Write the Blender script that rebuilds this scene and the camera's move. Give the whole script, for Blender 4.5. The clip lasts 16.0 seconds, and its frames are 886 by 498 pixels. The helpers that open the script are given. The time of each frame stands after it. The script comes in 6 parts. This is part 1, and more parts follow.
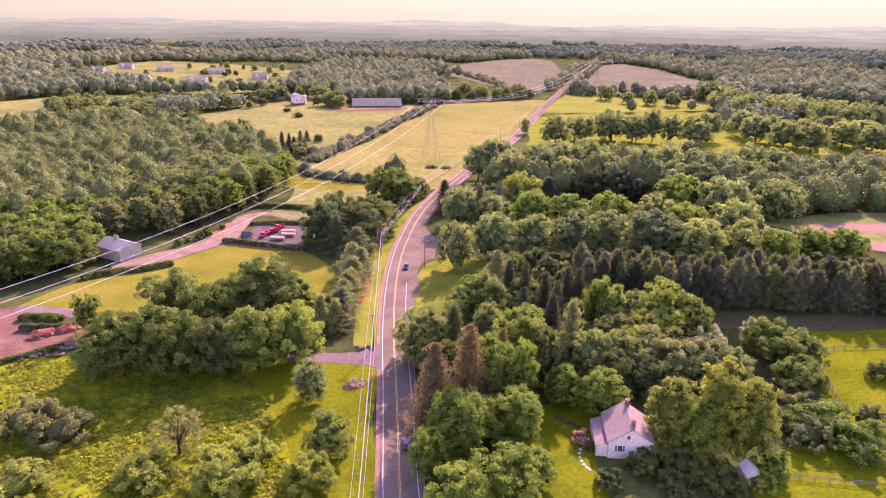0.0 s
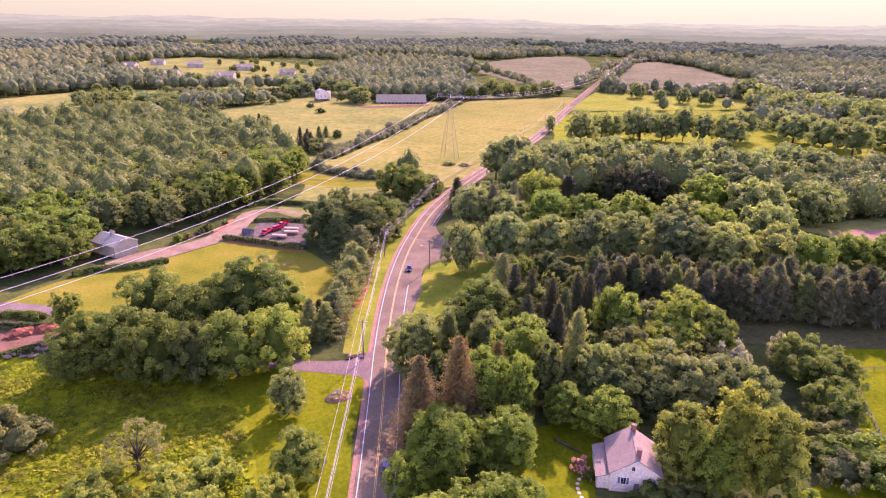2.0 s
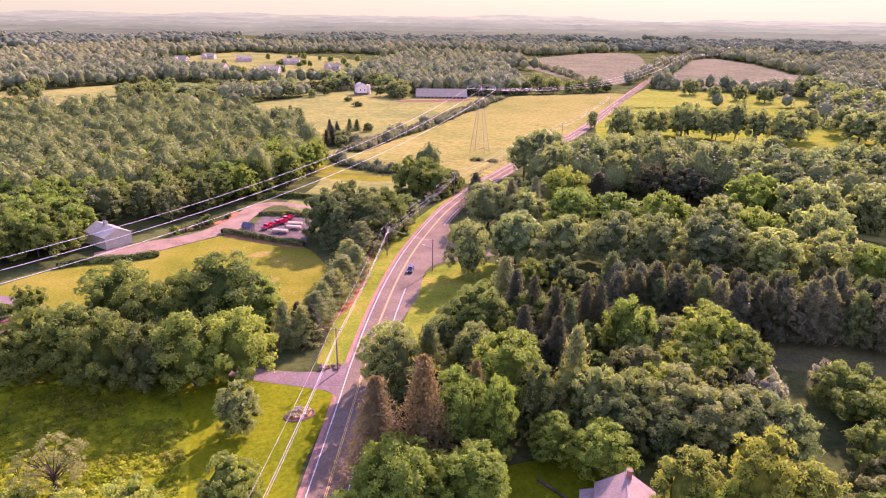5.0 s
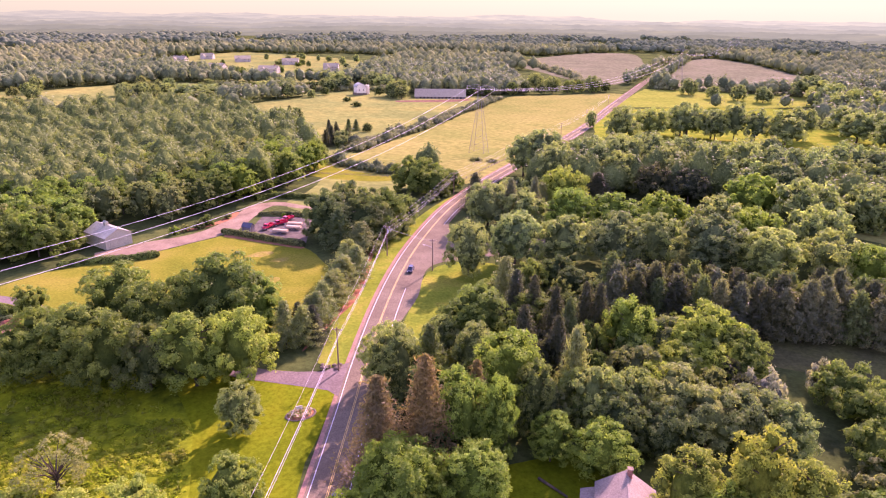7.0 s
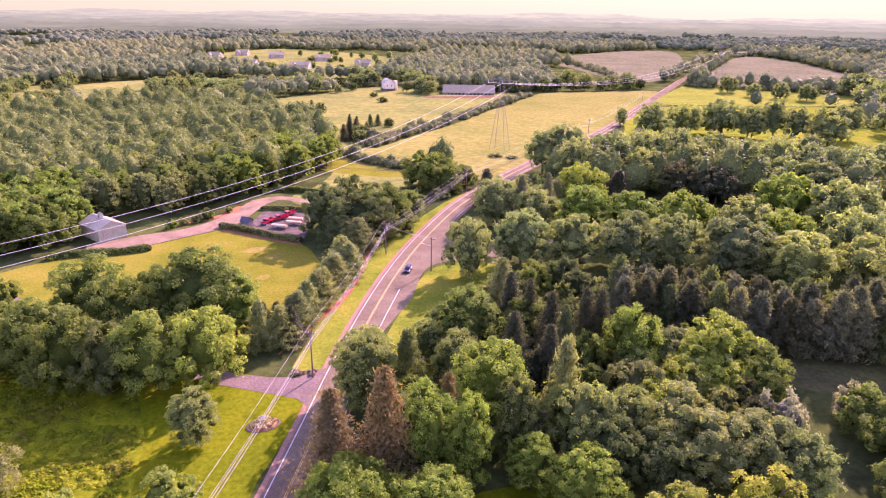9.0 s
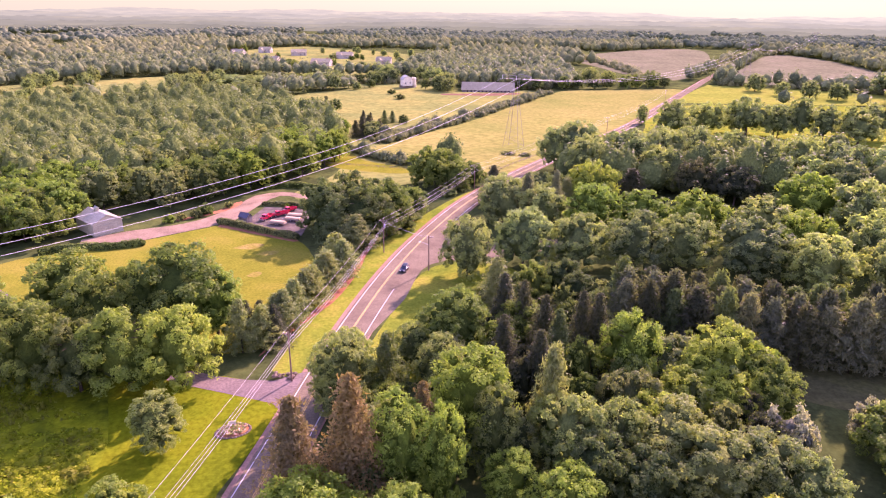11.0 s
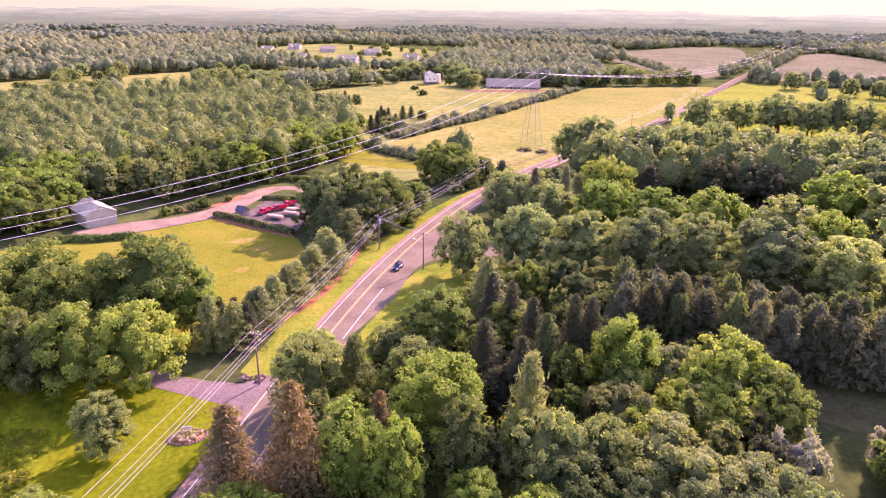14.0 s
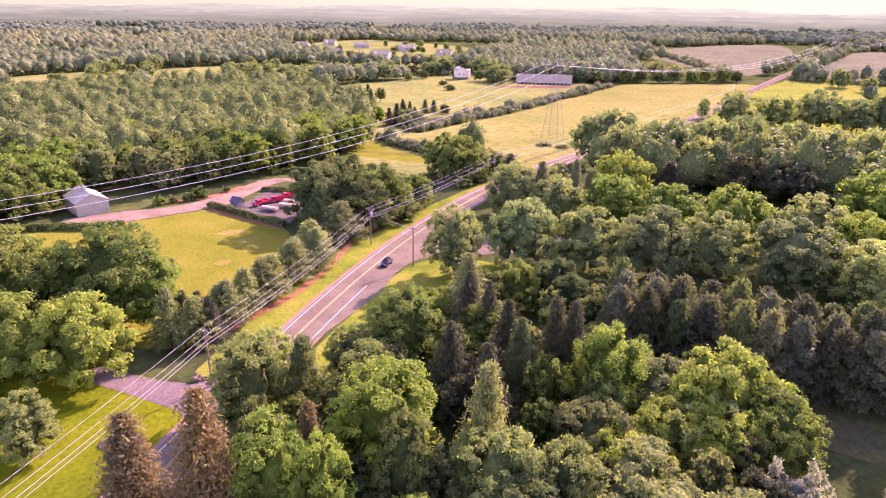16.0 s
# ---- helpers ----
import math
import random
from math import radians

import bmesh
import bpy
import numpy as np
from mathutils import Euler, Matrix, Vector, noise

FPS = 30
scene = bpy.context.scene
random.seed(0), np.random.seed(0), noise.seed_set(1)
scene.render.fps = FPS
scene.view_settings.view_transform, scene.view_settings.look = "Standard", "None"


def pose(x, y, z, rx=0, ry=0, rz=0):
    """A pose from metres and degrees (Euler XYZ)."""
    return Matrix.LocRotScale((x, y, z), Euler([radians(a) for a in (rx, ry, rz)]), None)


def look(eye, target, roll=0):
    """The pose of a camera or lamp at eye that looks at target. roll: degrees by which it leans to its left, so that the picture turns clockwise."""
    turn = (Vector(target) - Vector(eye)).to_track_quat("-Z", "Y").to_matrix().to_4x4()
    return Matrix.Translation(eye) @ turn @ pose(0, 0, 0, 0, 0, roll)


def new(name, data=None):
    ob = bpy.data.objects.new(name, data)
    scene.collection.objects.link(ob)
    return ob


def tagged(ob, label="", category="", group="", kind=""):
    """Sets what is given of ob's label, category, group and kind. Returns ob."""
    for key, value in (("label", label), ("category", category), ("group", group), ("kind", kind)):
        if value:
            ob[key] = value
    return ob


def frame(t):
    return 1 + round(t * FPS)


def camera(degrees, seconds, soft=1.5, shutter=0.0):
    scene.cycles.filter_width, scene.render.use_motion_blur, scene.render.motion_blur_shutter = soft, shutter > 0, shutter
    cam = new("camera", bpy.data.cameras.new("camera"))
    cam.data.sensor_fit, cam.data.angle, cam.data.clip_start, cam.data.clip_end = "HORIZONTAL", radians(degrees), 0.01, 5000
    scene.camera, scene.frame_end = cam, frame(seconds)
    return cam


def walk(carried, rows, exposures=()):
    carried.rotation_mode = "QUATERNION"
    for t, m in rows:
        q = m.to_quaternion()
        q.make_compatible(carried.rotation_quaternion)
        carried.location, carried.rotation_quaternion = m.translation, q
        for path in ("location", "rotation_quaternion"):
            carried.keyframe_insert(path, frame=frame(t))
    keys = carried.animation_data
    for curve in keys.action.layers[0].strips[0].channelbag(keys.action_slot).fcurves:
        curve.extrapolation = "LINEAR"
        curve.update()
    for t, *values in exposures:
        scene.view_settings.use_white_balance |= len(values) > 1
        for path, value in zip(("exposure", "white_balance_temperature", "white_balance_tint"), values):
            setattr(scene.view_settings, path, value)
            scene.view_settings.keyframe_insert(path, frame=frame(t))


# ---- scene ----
cam = camera(68.43, 16.0, soft=1.1)


def eye(x, y, z, tilt, turn, lean):
    return pose(x, y, z, tilt, 0, turn) @ pose(0, 0, 0, 0, 0, lean)


PATH = [
    (0.00, eye(-0.82, -2.29, 88.08, 70.428, -18.587, 0.754)),
    (0.25, eye(0.72, -1.00, 87.64, 70.409, -18.247, 0.757)),
    (0.50, eye(2.26, 0.29, 87.19, 70.389, -17.903, 0.758)),
    (0.75, eye(3.81, 1.57, 86.73, 70.370, -17.555, 0.759)),
    (1.00, eye(5.37, 2.85, 86.28, 70.350, -17.203, 0.759)),
    (1.25, eye(6.93, 4.12, 85.82, 70.331, -16.846, 0.759)),
    (1.50, eye(8.50, 5.39, 85.36, 70.312, -16.486, 0.758)),
    (1.75, eye(10.08, 6.66, 84.89, 70.293, -16.121, 0.756)),
    (2.00, eye(11.66, 7.92, 84.43, 70.274, -15.754, 0.754)),
    (2.25, eye(13.25, 9.18, 83.96, 70.255, -15.382, 0.751)),
    (2.50, eye(14.84, 10.44, 83.48, 70.236, -15.007, 0.748)),
    (2.75, eye(16.44, 11.70, 83.01, 70.217, -14.628, 0.745)),
    (3.00, eye(18.04, 12.95, 82.53, 70.199, -14.247, 0.741)),
    (3.25, eye(19.64, 14.20, 82.05, 70.180, -13.862, 0.736)),
    (3.50, eye(21.25, 15.45, 81.56, 70.161, -13.474, 0.732)),
    (3.75, eye(22.86, 16.70, 81.08, 70.143, -13.083, 0.727)),
    (4.00, eye(24.48, 17.95, 80.59, 70.124, -12.689, 0.722)),
    (4.25, eye(26.09, 19.19, 80.10, 70.106, -12.292, 0.716)),
    (4.50, eye(27.71, 20.44, 79.60, 70.087, -11.893, 0.711)),
    (4.75, eye(29.33, 21.68, 79.10, 70.069, -11.491, 0.705)),
    (5.00, eye(30.95, 22.92, 78.60, 70.050, -11.087, 0.699)),
    (5.24, eye(32.51, 24.12, 78.12, 70.033, -10.697, 0.694)),
    (5.50, eye(30.89, 22.87, 78.62, 70.051, -11.103, 0.699)),
    (5.75, eye(29.27, 21.63, 79.12, 70.070, -11.508, 0.705)),
    (6.00, eye(27.65, 20.39, 79.62, 70.088, -11.909, 0.711)),
    (6.28, eye(25.83, 18.99, 80.17, 70.109, -12.356, 0.717)),
    (6.50, eye(27.19, 20.04, 79.76, 70.093, -12.021, 0.712)),
    (6.75, eye(28.81, 21.28, 79.26, 70.075, -11.620, 0.707)),
    (7.00, eye(30.43, 22.52, 78.76, 70.056, -11.217, 0.701)),
    (7.25, eye(32.05, 23.77, 78.26, 70.038, -10.811, 0.695)),
    (7.50, eye(33.68, 25.01, 77.75, 70.020, -10.403, 0.689)),
    (7.75, eye(35.30, 26.26, 77.24, 70.001, -9.993, 0.684)),
    (8.00, eye(36.92, 27.50, 76.73, 69.983, -9.581, 0.678)),
    (8.25, eye(38.54, 28.74, 76.22, 69.964, -9.167, 0.672)),
    (8.50, eye(40.16, 29.99, 75.70, 69.946, -8.751, 0.666)),
    (8.75, eye(41.78, 31.24, 75.19, 69.928, -8.333, 0.661)),
    (9.00, eye(43.40, 32.49, 74.66, 69.909, -7.914, 0.656)),
    (9.25, eye(45.01, 33.74, 74.14, 69.891, -7.493, 0.651)),
    (9.50, eye(46.63, 34.99, 73.61, 69.872, -7.071, 0.646)),
    (9.75, eye(48.24, 36.24, 73.08, 69.854, -6.648, 0.641)),
    (10.00, eye(49.84, 37.50, 72.55, 69.835, -6.224, 0.637)),
    (10.25, eye(51.45, 38.76, 72.02, 69.817, -5.798, 0.634)),
    (10.50, eye(53.04, 40.02, 71.48, 69.798, -5.372, 0.630)),
    (10.65, eye(54.00, 40.78, 71.16, 69.787, -5.115, 0.628)),
    (11.00, eye(51.80, 39.04, 71.90, 69.813, -5.704, 0.633)),
    (11.25, eye(50.20, 37.78, 72.43, 69.831, -6.130, 0.636)),
    (11.50, eye(48.59, 36.52, 72.97, 69.850, -6.555, 0.640)),
    (11.67, eye(47.50, 35.67, 73.33, 69.862, -6.843, 0.643)),
    (12.00, eye(49.59, 37.30, 72.64, 69.838, -6.292, 0.638)),
    (12.25, eye(51.19, 38.56, 72.10, 69.820, -5.866, 0.634)),
    (12.50, eye(52.79, 39.82, 71.57, 69.801, -5.440, 0.631)),
    (12.75, eye(54.39, 41.08, 71.03, 69.783, -5.013, 0.628)),
    (13.00, eye(55.98, 42.35, 70.49, 69.764, -4.585, 0.625)),
    (13.25, eye(57.56, 43.62, 69.94, 69.745, -4.156, 0.623)),
    (13.50, eye(59.14, 44.90, 69.39, 69.726, -3.727, 0.622)),
    (13.75, eye(60.72, 46.18, 68.84, 69.708, -3.298, 0.621)),
    (14.00, eye(62.29, 47.46, 68.29, 69.689, -2.868, 0.621)),
    (14.25, eye(63.85, 48.75, 67.74, 69.670, -2.438, 0.621)),
    (14.50, eye(65.41, 50.04, 67.18, 69.651, -2.008, 0.623)),
    (14.75, eye(66.96, 51.34, 66.62, 69.631, -1.578, 0.625)),
    (15.00, eye(68.50, 52.64, 66.06, 69.612, -1.148, 0.627)),
    (15.25, eye(70.03, 53.95, 65.50, 69.593, -0.718, 0.631)),
    (15.50, eye(71.56, 55.27, 64.93, 69.573, -0.289, 0.635)),
    (15.75, eye(73.07, 56.59, 64.36, 69.554, 0.140, 0.641)),
    (16.00, eye(74.58, 57.91, 63.79, 69.534, 0.569, 0.647)),
]
walk(cam, PATH, exposures=[(0.0, 1.72, 6280.0, 97.0), (7.0, 1.82, 6280.0, 97.0), (16.0, 1.97, 6280.0, 97.0)])

# ---- world and sun ----
SUN_AZIMUTH, SUN_HEIGHT = radians(40), radians(31)
world = bpy.data.worlds.new("sky")
scene.world = world
world.use_nodes = True
wn = world.node_tree.nodes
sky = wn.new("ShaderNodeTexSky")
sky.sky_type = "NISHITA"
sky.sun_disc = False
sky.sun_elevation, sky.sun_rotation = SUN_HEIGHT, SUN_AZIMUTH
sky.dust_density, sky.air_density, sky.ozone_density = 0.9, 1.15, 1.2
wn["Background"].inputs[1].default_value = 0.15
world.node_tree.links.new(sky.outputs[0], wn["Background"].inputs[0])
sun_data = bpy.data.lights.new("sun", "SUN")
sun_data.energy, sun_data.angle, sun_data.color = 3.9, radians(0.8), (1.0, 0.87, 0.68)
sun = new("sun", sun_data)
sun.matrix_world = look((400 * math.sin(SUN_AZIMUTH), 400 * math.cos(SUN_AZIMUTH), 400 * math.tan(SUN_HEIGHT)), (0, 0, 0))

# ---- materials ----
def nodes_of(name):
    m = bpy.data.materials.new(name)
    m.use_nodes = True
    return m, m.node_tree.nodes, m.node_tree.links, m.node_tree.nodes["Principled BSDF"]


def noise_node(nt, scale, detail=4.0, rough=0.6, where="Object"):
    n = nt.nodes
    tc, tex = n.new("ShaderNodeTexCoord"), n.new("ShaderNodeTexNoise")
    tex.inputs["Scale"].default_value, tex.inputs["Detail"].default_value, tex.inputs["Roughness"].default_value = scale, detail, rough
    nt.links.new(tc.outputs[where], tex.inputs["Vector"])
    return tex.outputs["Fac"]


def ramp_node(nt, fac, stops):
    r = nt.nodes.new("ShaderNodeValToRGB")
    while len(r.color_ramp.elements) < len(stops):
        r.color_ramp.elements.new(0.5)
    for e, (at, c) in zip(r.color_ramp.elements, stops):
        e.position, e.color = at, (*c, 1)
    nt.links.new(fac, r.inputs[0])
    return r.outputs[0]


def mix_node(nt, kind, fac, a, b):
    m = nt.nodes.new("ShaderNodeMix")
    m.data_type, m.blend_type = "RGBA", kind
    for sock, v in ((m.inputs[0], fac), (m.inputs[6], a), (m.inputs[7], b)):
        if isinstance(v, (int, float)):
            sock.default_value = v
        elif isinstance(v, tuple):
            sock.default_value = (*v, 1)
        else:
            nt.links.new(v, sock)
    return m.outputs[2]


def surface(name, light, dark, big=0.08, small=2.0, rough=0.9, bump=0.0, third=None, metal=0.0, contrast=0.5):
    """A matte surface that varies at two scales between two or three colours."""
    m, n, l, p = nodes_of(name)
    nt = m.node_tree
    a, b = 0.5 - 0.3 * (1 - contrast) - 0.02, 0.5 + 0.3 * (1 - contrast) + 0.02
    stops = [(a, dark), (b, light)] if third is None else [(a, dark), (0.5, light), (b, third)]
    base = ramp_node(nt, noise_node(nt, big, 6, 0.62), stops)
    fine = ramp_node(nt, noise_node(nt, small, 5, 0.7), [(0.3, (0.62,) * 3), (0.7, (1.2,) * 3)])
    l.new(mix_node(nt, "MULTIPLY", 1.0, base, fine), p.inputs["Base Color"])
    p.inputs["Roughness"].default_value, p.inputs["Metallic"].default_value = rough, metal
    p.inputs["Specular IOR Level"].default_value = 0.25 if rough < 0.88 else 0.0
    if bump:
        bn = n.new("ShaderNodeBump")
        bn.inputs["Strength"].default_value, bn.inputs["Distance"].default_value = 0.6, bump
        l.new(noise_node(nt, small, 5, 0.7), bn.inputs["Height"])
        l.new(bn.outputs[0], p.inputs["Normal"])
    return m


def plain(name, colour, rough=0.6, metal=0.0, spec=0.4, vary=0.25):
    """Paint, metal or timber with a little grime."""
    m, n, l, p = nodes_of(name)
    nt = m.node_tree
    c = ramp_node(nt, noise_node(nt, 1.3, 5, 0.65), [(0.3, tuple(v * (1 - vary) for v in colour)), (0.7, tuple(min(1, v * (1 + vary * 0.4)) for v in colour))])
    l.new(c, p.inputs["Base Color"])
    p.inputs["Roughness"].default_value, p.inputs["Metallic"].default_value, p.inputs["Specular IOR Level"].default_value = rough, metal, spec
    return m


def foliage(name, base=(1, 1, 1), glow=0.45, sheen=0.0, solid=False, blotch=6.0, deep=0.78):
    """Leaves tinted by the object's own colour, thin enough to let sunlight through."""
    m, n, l, p = nodes_of(name)
    nt = m.node_tree
    info, geo = n.new("ShaderNodeObjectInfo"), n.new("ShaderNodeNewGeometry")
    leafy = ramp_node(nt, geo.outputs["Random Per Island"], [(0.0, (0.82, 0.84, 0.86)), (0.5, (1.0, 1.0, 1.0)), (1.0, (1.18, 1.16, 1.12))])
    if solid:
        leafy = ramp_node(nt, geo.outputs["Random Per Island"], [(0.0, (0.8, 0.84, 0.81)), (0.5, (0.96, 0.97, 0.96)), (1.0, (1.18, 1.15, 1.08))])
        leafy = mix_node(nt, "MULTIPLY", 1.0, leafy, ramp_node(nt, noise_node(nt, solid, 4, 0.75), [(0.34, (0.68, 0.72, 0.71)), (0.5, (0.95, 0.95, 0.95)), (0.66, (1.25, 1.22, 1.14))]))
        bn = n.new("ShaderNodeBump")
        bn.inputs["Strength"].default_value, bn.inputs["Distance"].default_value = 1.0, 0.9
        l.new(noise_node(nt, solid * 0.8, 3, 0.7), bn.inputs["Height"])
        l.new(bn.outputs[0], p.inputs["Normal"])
    tree = ramp_node(nt, info.outputs["Random"], [(0.0, (0.85, 0.9, 0.95)), (1.0, (1.15, 1.08, 0.9))])
    c = mix_node(nt, "MULTIPLY", 1.0, mix_node(nt, "MULTIPLY", 1.0, info.outputs["Color"], leafy), tree)
    patch_ = ramp_node(nt, noise_node(nt, blotch, 3, 0.5), [(0.36, (deep, deep * 1.05, deep * 1.08)), (0.64, (2.02 - deep, 1.94 - deep, 1.8 - deep))])
    c = mix_node(nt, "MULTIPLY", 1.0, c, patch_)
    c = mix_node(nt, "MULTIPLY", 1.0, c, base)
    l.new(c, p.inputs["Base Color"])
    p.inputs["Roughness"].default_value, p.inputs["Specular IOR Level"].default_value = 0.6, 0.12
    if solid:
        p.inputs["Roughness"].default_value, p.inputs["Specular IOR Level"].default_value = 1.0, 0.0
    p.inputs["Sheen Weight"].default_value, p.inputs["Sheen Roughness"].default_value, p.inputs["Sheen Tint"].default_value = sheen, 0.6, (1.0, 0.9, 0.86, 1)
    tr, mx = n.new("ShaderNodeBsdfTranslucent"), n.new("ShaderNodeMixShader")
    l.new(mix_node(nt, "MULTIPLY", 1.0, c, (1.06, 1.14, 0.46)), tr.inputs[0])
    mx.inputs[0].default_value = glow
    l.new(p.outputs[0], mx.inputs[1])
    l.new(tr.outputs[0], mx.inputs[2])
    l.new(mx.outputs[0], n["Material Output"].inputs[0])
    return m


LEAF = foliage("leaves", glow=0.54)
# CORE and MIDLEAF are multiplied darker, painting the shade between leaf sprays
CORE = foliage("shade-darkened inner leaves", (0.42, 0.45, 0.43), glow=0.1, solid=15.0)
MIDLEAF = foliage("shade-darkened woodland cores", (0.85, 0.86, 0.85), glow=0.1, solid=1.1, blotch=0.09, deep=0.66)
MIDSPRAY = foliage("woodland leaves", glow=0.4, blotch=0.09, deep=0.78)
# far leaves kept pale and low in contrast, haze put into their colour
FARLEAF = foliage("haze-pale far leaves", glow=0.42, solid=0.12, blotch=0.02, deep=0.78)
NEEDLE = foliage("needles", glow=0.42)
WEEDSPRAY = foliage("weeds", glow=0.5, blotch=0.25, deep=0.72)
GRASSBLADE = foliage("tall grass", glow=0.7)
BARK = surface("bark", (0.13, 0.1, 0.062), (0.06, 0.047, 0.032), 0.8, 6.0, bump=0.02)
LAWN = surface("mown lawn", (0.168, 0.18, 0.016), (0.122, 0.146, 0.013), 0.05, 1.4, third=(0.215, 0.202, 0.026))
DRYGRASS = surface("dry pale grass", (0.225, 0.198, 0.036), (0.19, 0.18, 0.022), 0.3, 1.4, third=(0.26, 0.212, 0.055))
VERGE = surface("roadside grass", (0.165, 0.21, 0.018), (0.10, 0.15, 0.015), 0.09, 1.2, third=(0.235, 0.235, 0.03))
MEADOW = surface("rough meadow", (0.14, 0.185, 0.005), (0.05, 0.08, 0.006), 0.11, 0.8, third=(0.225, 0.265, 0.006))
PADDOCK = surface("sunlit paddock grass", (0.115, 0.155, 0.003), (0.078, 0.115, 0.003), 0.06, 1.0, third=(0.152, 0.175, 0.004))
HAYFIELD = surface("pale hayfield", (0.2, 0.207, 0.046), (0.15, 0.176, 0.036), 0.012, 0.25, third=(0.24, 0.232, 0.058))
LIMEFIELD = surface("pale lime field", (0.19, 0.225, 0.03), (0.15, 0.19, 0.025), 0.02, 0.3, third=(0.225, 0.24, 0.04))
PASTURE = surface("far pasture", (0.18, 0.205, 0.050), (0.125, 0.16, 0.042), 0.015, 0.2, third=(0.235, 0.235, 0.055))
CROP = surface("dull far crop field", (0.142, 0.148, 0.072), (0.118, 0.128, 0.062), 0.012, 0.15, third=(0.165, 0.162, 0.085))
STRAW = surface("straw field", (0.33, 0.29, 0.16), (0.27, 0.245, 0.13), 0.01, 0.15)
# dark tone stands for the pine rows' shade, painted into the grass
PINESHADE = surface("thin grass darkened for pine shade", (0.085, 0.09, 0.03), (0.06, 0.065, 0.024), 0.06, 0.8, third=(0.11, 0.125, 0.03))
WOODFLOOR = surface("woodland floor", (0.06, 0.085, 0.022), (0.035, 0.05, 0.016), 0.05, 0.7, third=(0.10, 0.125, 0.03))
ASPHALT = surface("worn asphalt", (0.178, 0.146, 0.088), (0.14, 0.114, 0.07), 0.12, 3.0, 0.9, third=(0.205, 0.168, 0.102))
GRAVEL = surface("pinkish gravel drive", (0.235, 0.175, 0.105), (0.175, 0.13, 0.078), 0.15, 2.5, third=(0.285, 0.215, 0.13))
PAVING = surface("old driveway asphalt", (0.20, 0.158, 0.125), (0.15, 0.12, 0.095), 0.2, 2.0, 0.9)
REDDIRT = surface("red clay soil", (0.18, 0.105, 0.06), (0.125, 0.076, 0.045), 0.2, 1.5, bump=0.05, third=(0.225, 0.135, 0.08))
REDPILE = surface("raw red clay heap", (0.3, 0.115, 0.06), (0.2, 0.08, 0.045), 0.5, 2.0, bump=0.1)
MULCH = surface("orange bark mulch", (0.40, 0.17, 0.07), (0.27, 0.12, 0.06), 0.4, 3.0, bump=0.03)
VERGEDIRT = surface("bare reddish shoulder", (0.33, 0.19, 0.13), (0.24, 0.16, 0.09), 0.3, 2.0)
WHITE_LINE = plain("worn white road paint", (0.6, 0.57, 0.52), 0.8, vary=0.45)
YELLOW_LINE = plain("yellow road paint", (0.6, 0.4, 0.1), 0.8, vary=0.4)
TIMBER = surface("weathered pole timber", (0.30, 0.2, 0.14), (0.2, 0.13, 0.09), 0.6, 5.0)
GREYWOOD = surface("grey fence timber", (0.28, 0.24, 0.2), (0.18, 0.15, 0.13), 0.6, 5.0)
STEEL = plain("galvanised steel", (0.42, 0.41, 0.4), 0.45, 0.6)
PYLONSTEEL = plain("dull weathered pylon steel", (0.26, 0.235, 0.2), 0.7, 0.0, 0.2)
CABLE = plain("bright aluminium cable", (0.54, 0.52, 0.46), 0.5, 0.1)
DARKCABLE = plain("grey service cable", (0.48, 0.45, 0.4), 0.5)
SIDING = surface("white painted siding", (0.84, 0.75, 0.52), (0.74, 0.66, 0.45), 0.5, 3.0, 0.8)
METALWALL = surface("cream metal cladding", (0.45, 0.43, 0.27), (0.39, 0.37, 0.23), 0.3, 3.0, 0.6)
METALROOF = surface("pale metal roof", (0.4, 0.4, 0.27), (0.34, 0.34, 0.23), 0.3, 2.0, 0.6)
SHINGLE = surface("faded brown shingles", (0.30, 0.25, 0.18), (0.235, 0.195, 0.14), 0.4, 4.0, 0.9)
GREYROOF = surface("grey brown shingles", (0.34, 0.31, 0.18), (0.28, 0.255, 0.15), 0.2, 2.0, 0.9)
DARKROOF = surface("dark shed shingles", (0.10, 0.11, 0.13), (0.07, 0.075, 0.09), 0.4, 3.0, 0.8)
BRICK = surface("red brick", (0.40, 0.17, 0.11), (0.28, 0.12, 0.08), 1.0, 6.0)
BEIGE = surface("beige render", (0.50, 0.44, 0.31), (0.42, 0.37, 0.26), 0.1, 1.0)
GLASS = plain("dark window glass", (0.03, 0.035, 0.045), 0.08, 0.0, 0.8)
BLUEGREY = plain("slate blue shutters", (0.10, 0.14, 0.19), 0.6)
REDPAINT = plain("red vehicle paint", (0.62, 0.03, 0.05), 0.3)
SANDPAINT = plain("tan tarpaulin", (0.5, 0.35, 0.19), 0.8)
DARKPAINT = plain("dark blue grey car paint", (0.035, 0.045, 0.06), 0.22, 0.3, 0.6)
BLACKPAINT = plain("black car paint", (0.012, 0.013, 0.016), 0.2, 0.2, 0.6)
RUBBER = plain("tyre rubber", (0.02, 0.02, 0.02), 0.8)
LAMP = plain("lamp lens", (0.8, 0.75, 0.65), 0.15)
REDLENS = plain("red lens", (0.4, 0.02, 0.02), 0.2)
STONE = surface("brownish field stones", (0.27, 0.2, 0.13), (0.16, 0.12, 0.08), 0.8, 4.0)
PEACH = plain("terracotta edging", (0.62, 0.42, 0.3), 0.8)
YARD = surface("grey brown gravel", (0.125, 0.105, 0.078), (0.085, 0.072, 0.055), 0.3, 2.0, third=(0.165, 0.138, 0.10))
FLOWERS = surface("mixed flowers", (0.26, 0.28, 0.07), (0.10, 0.15, 0.04), 1.6, 4.0, third=(0.75, 0.5, 0.42))

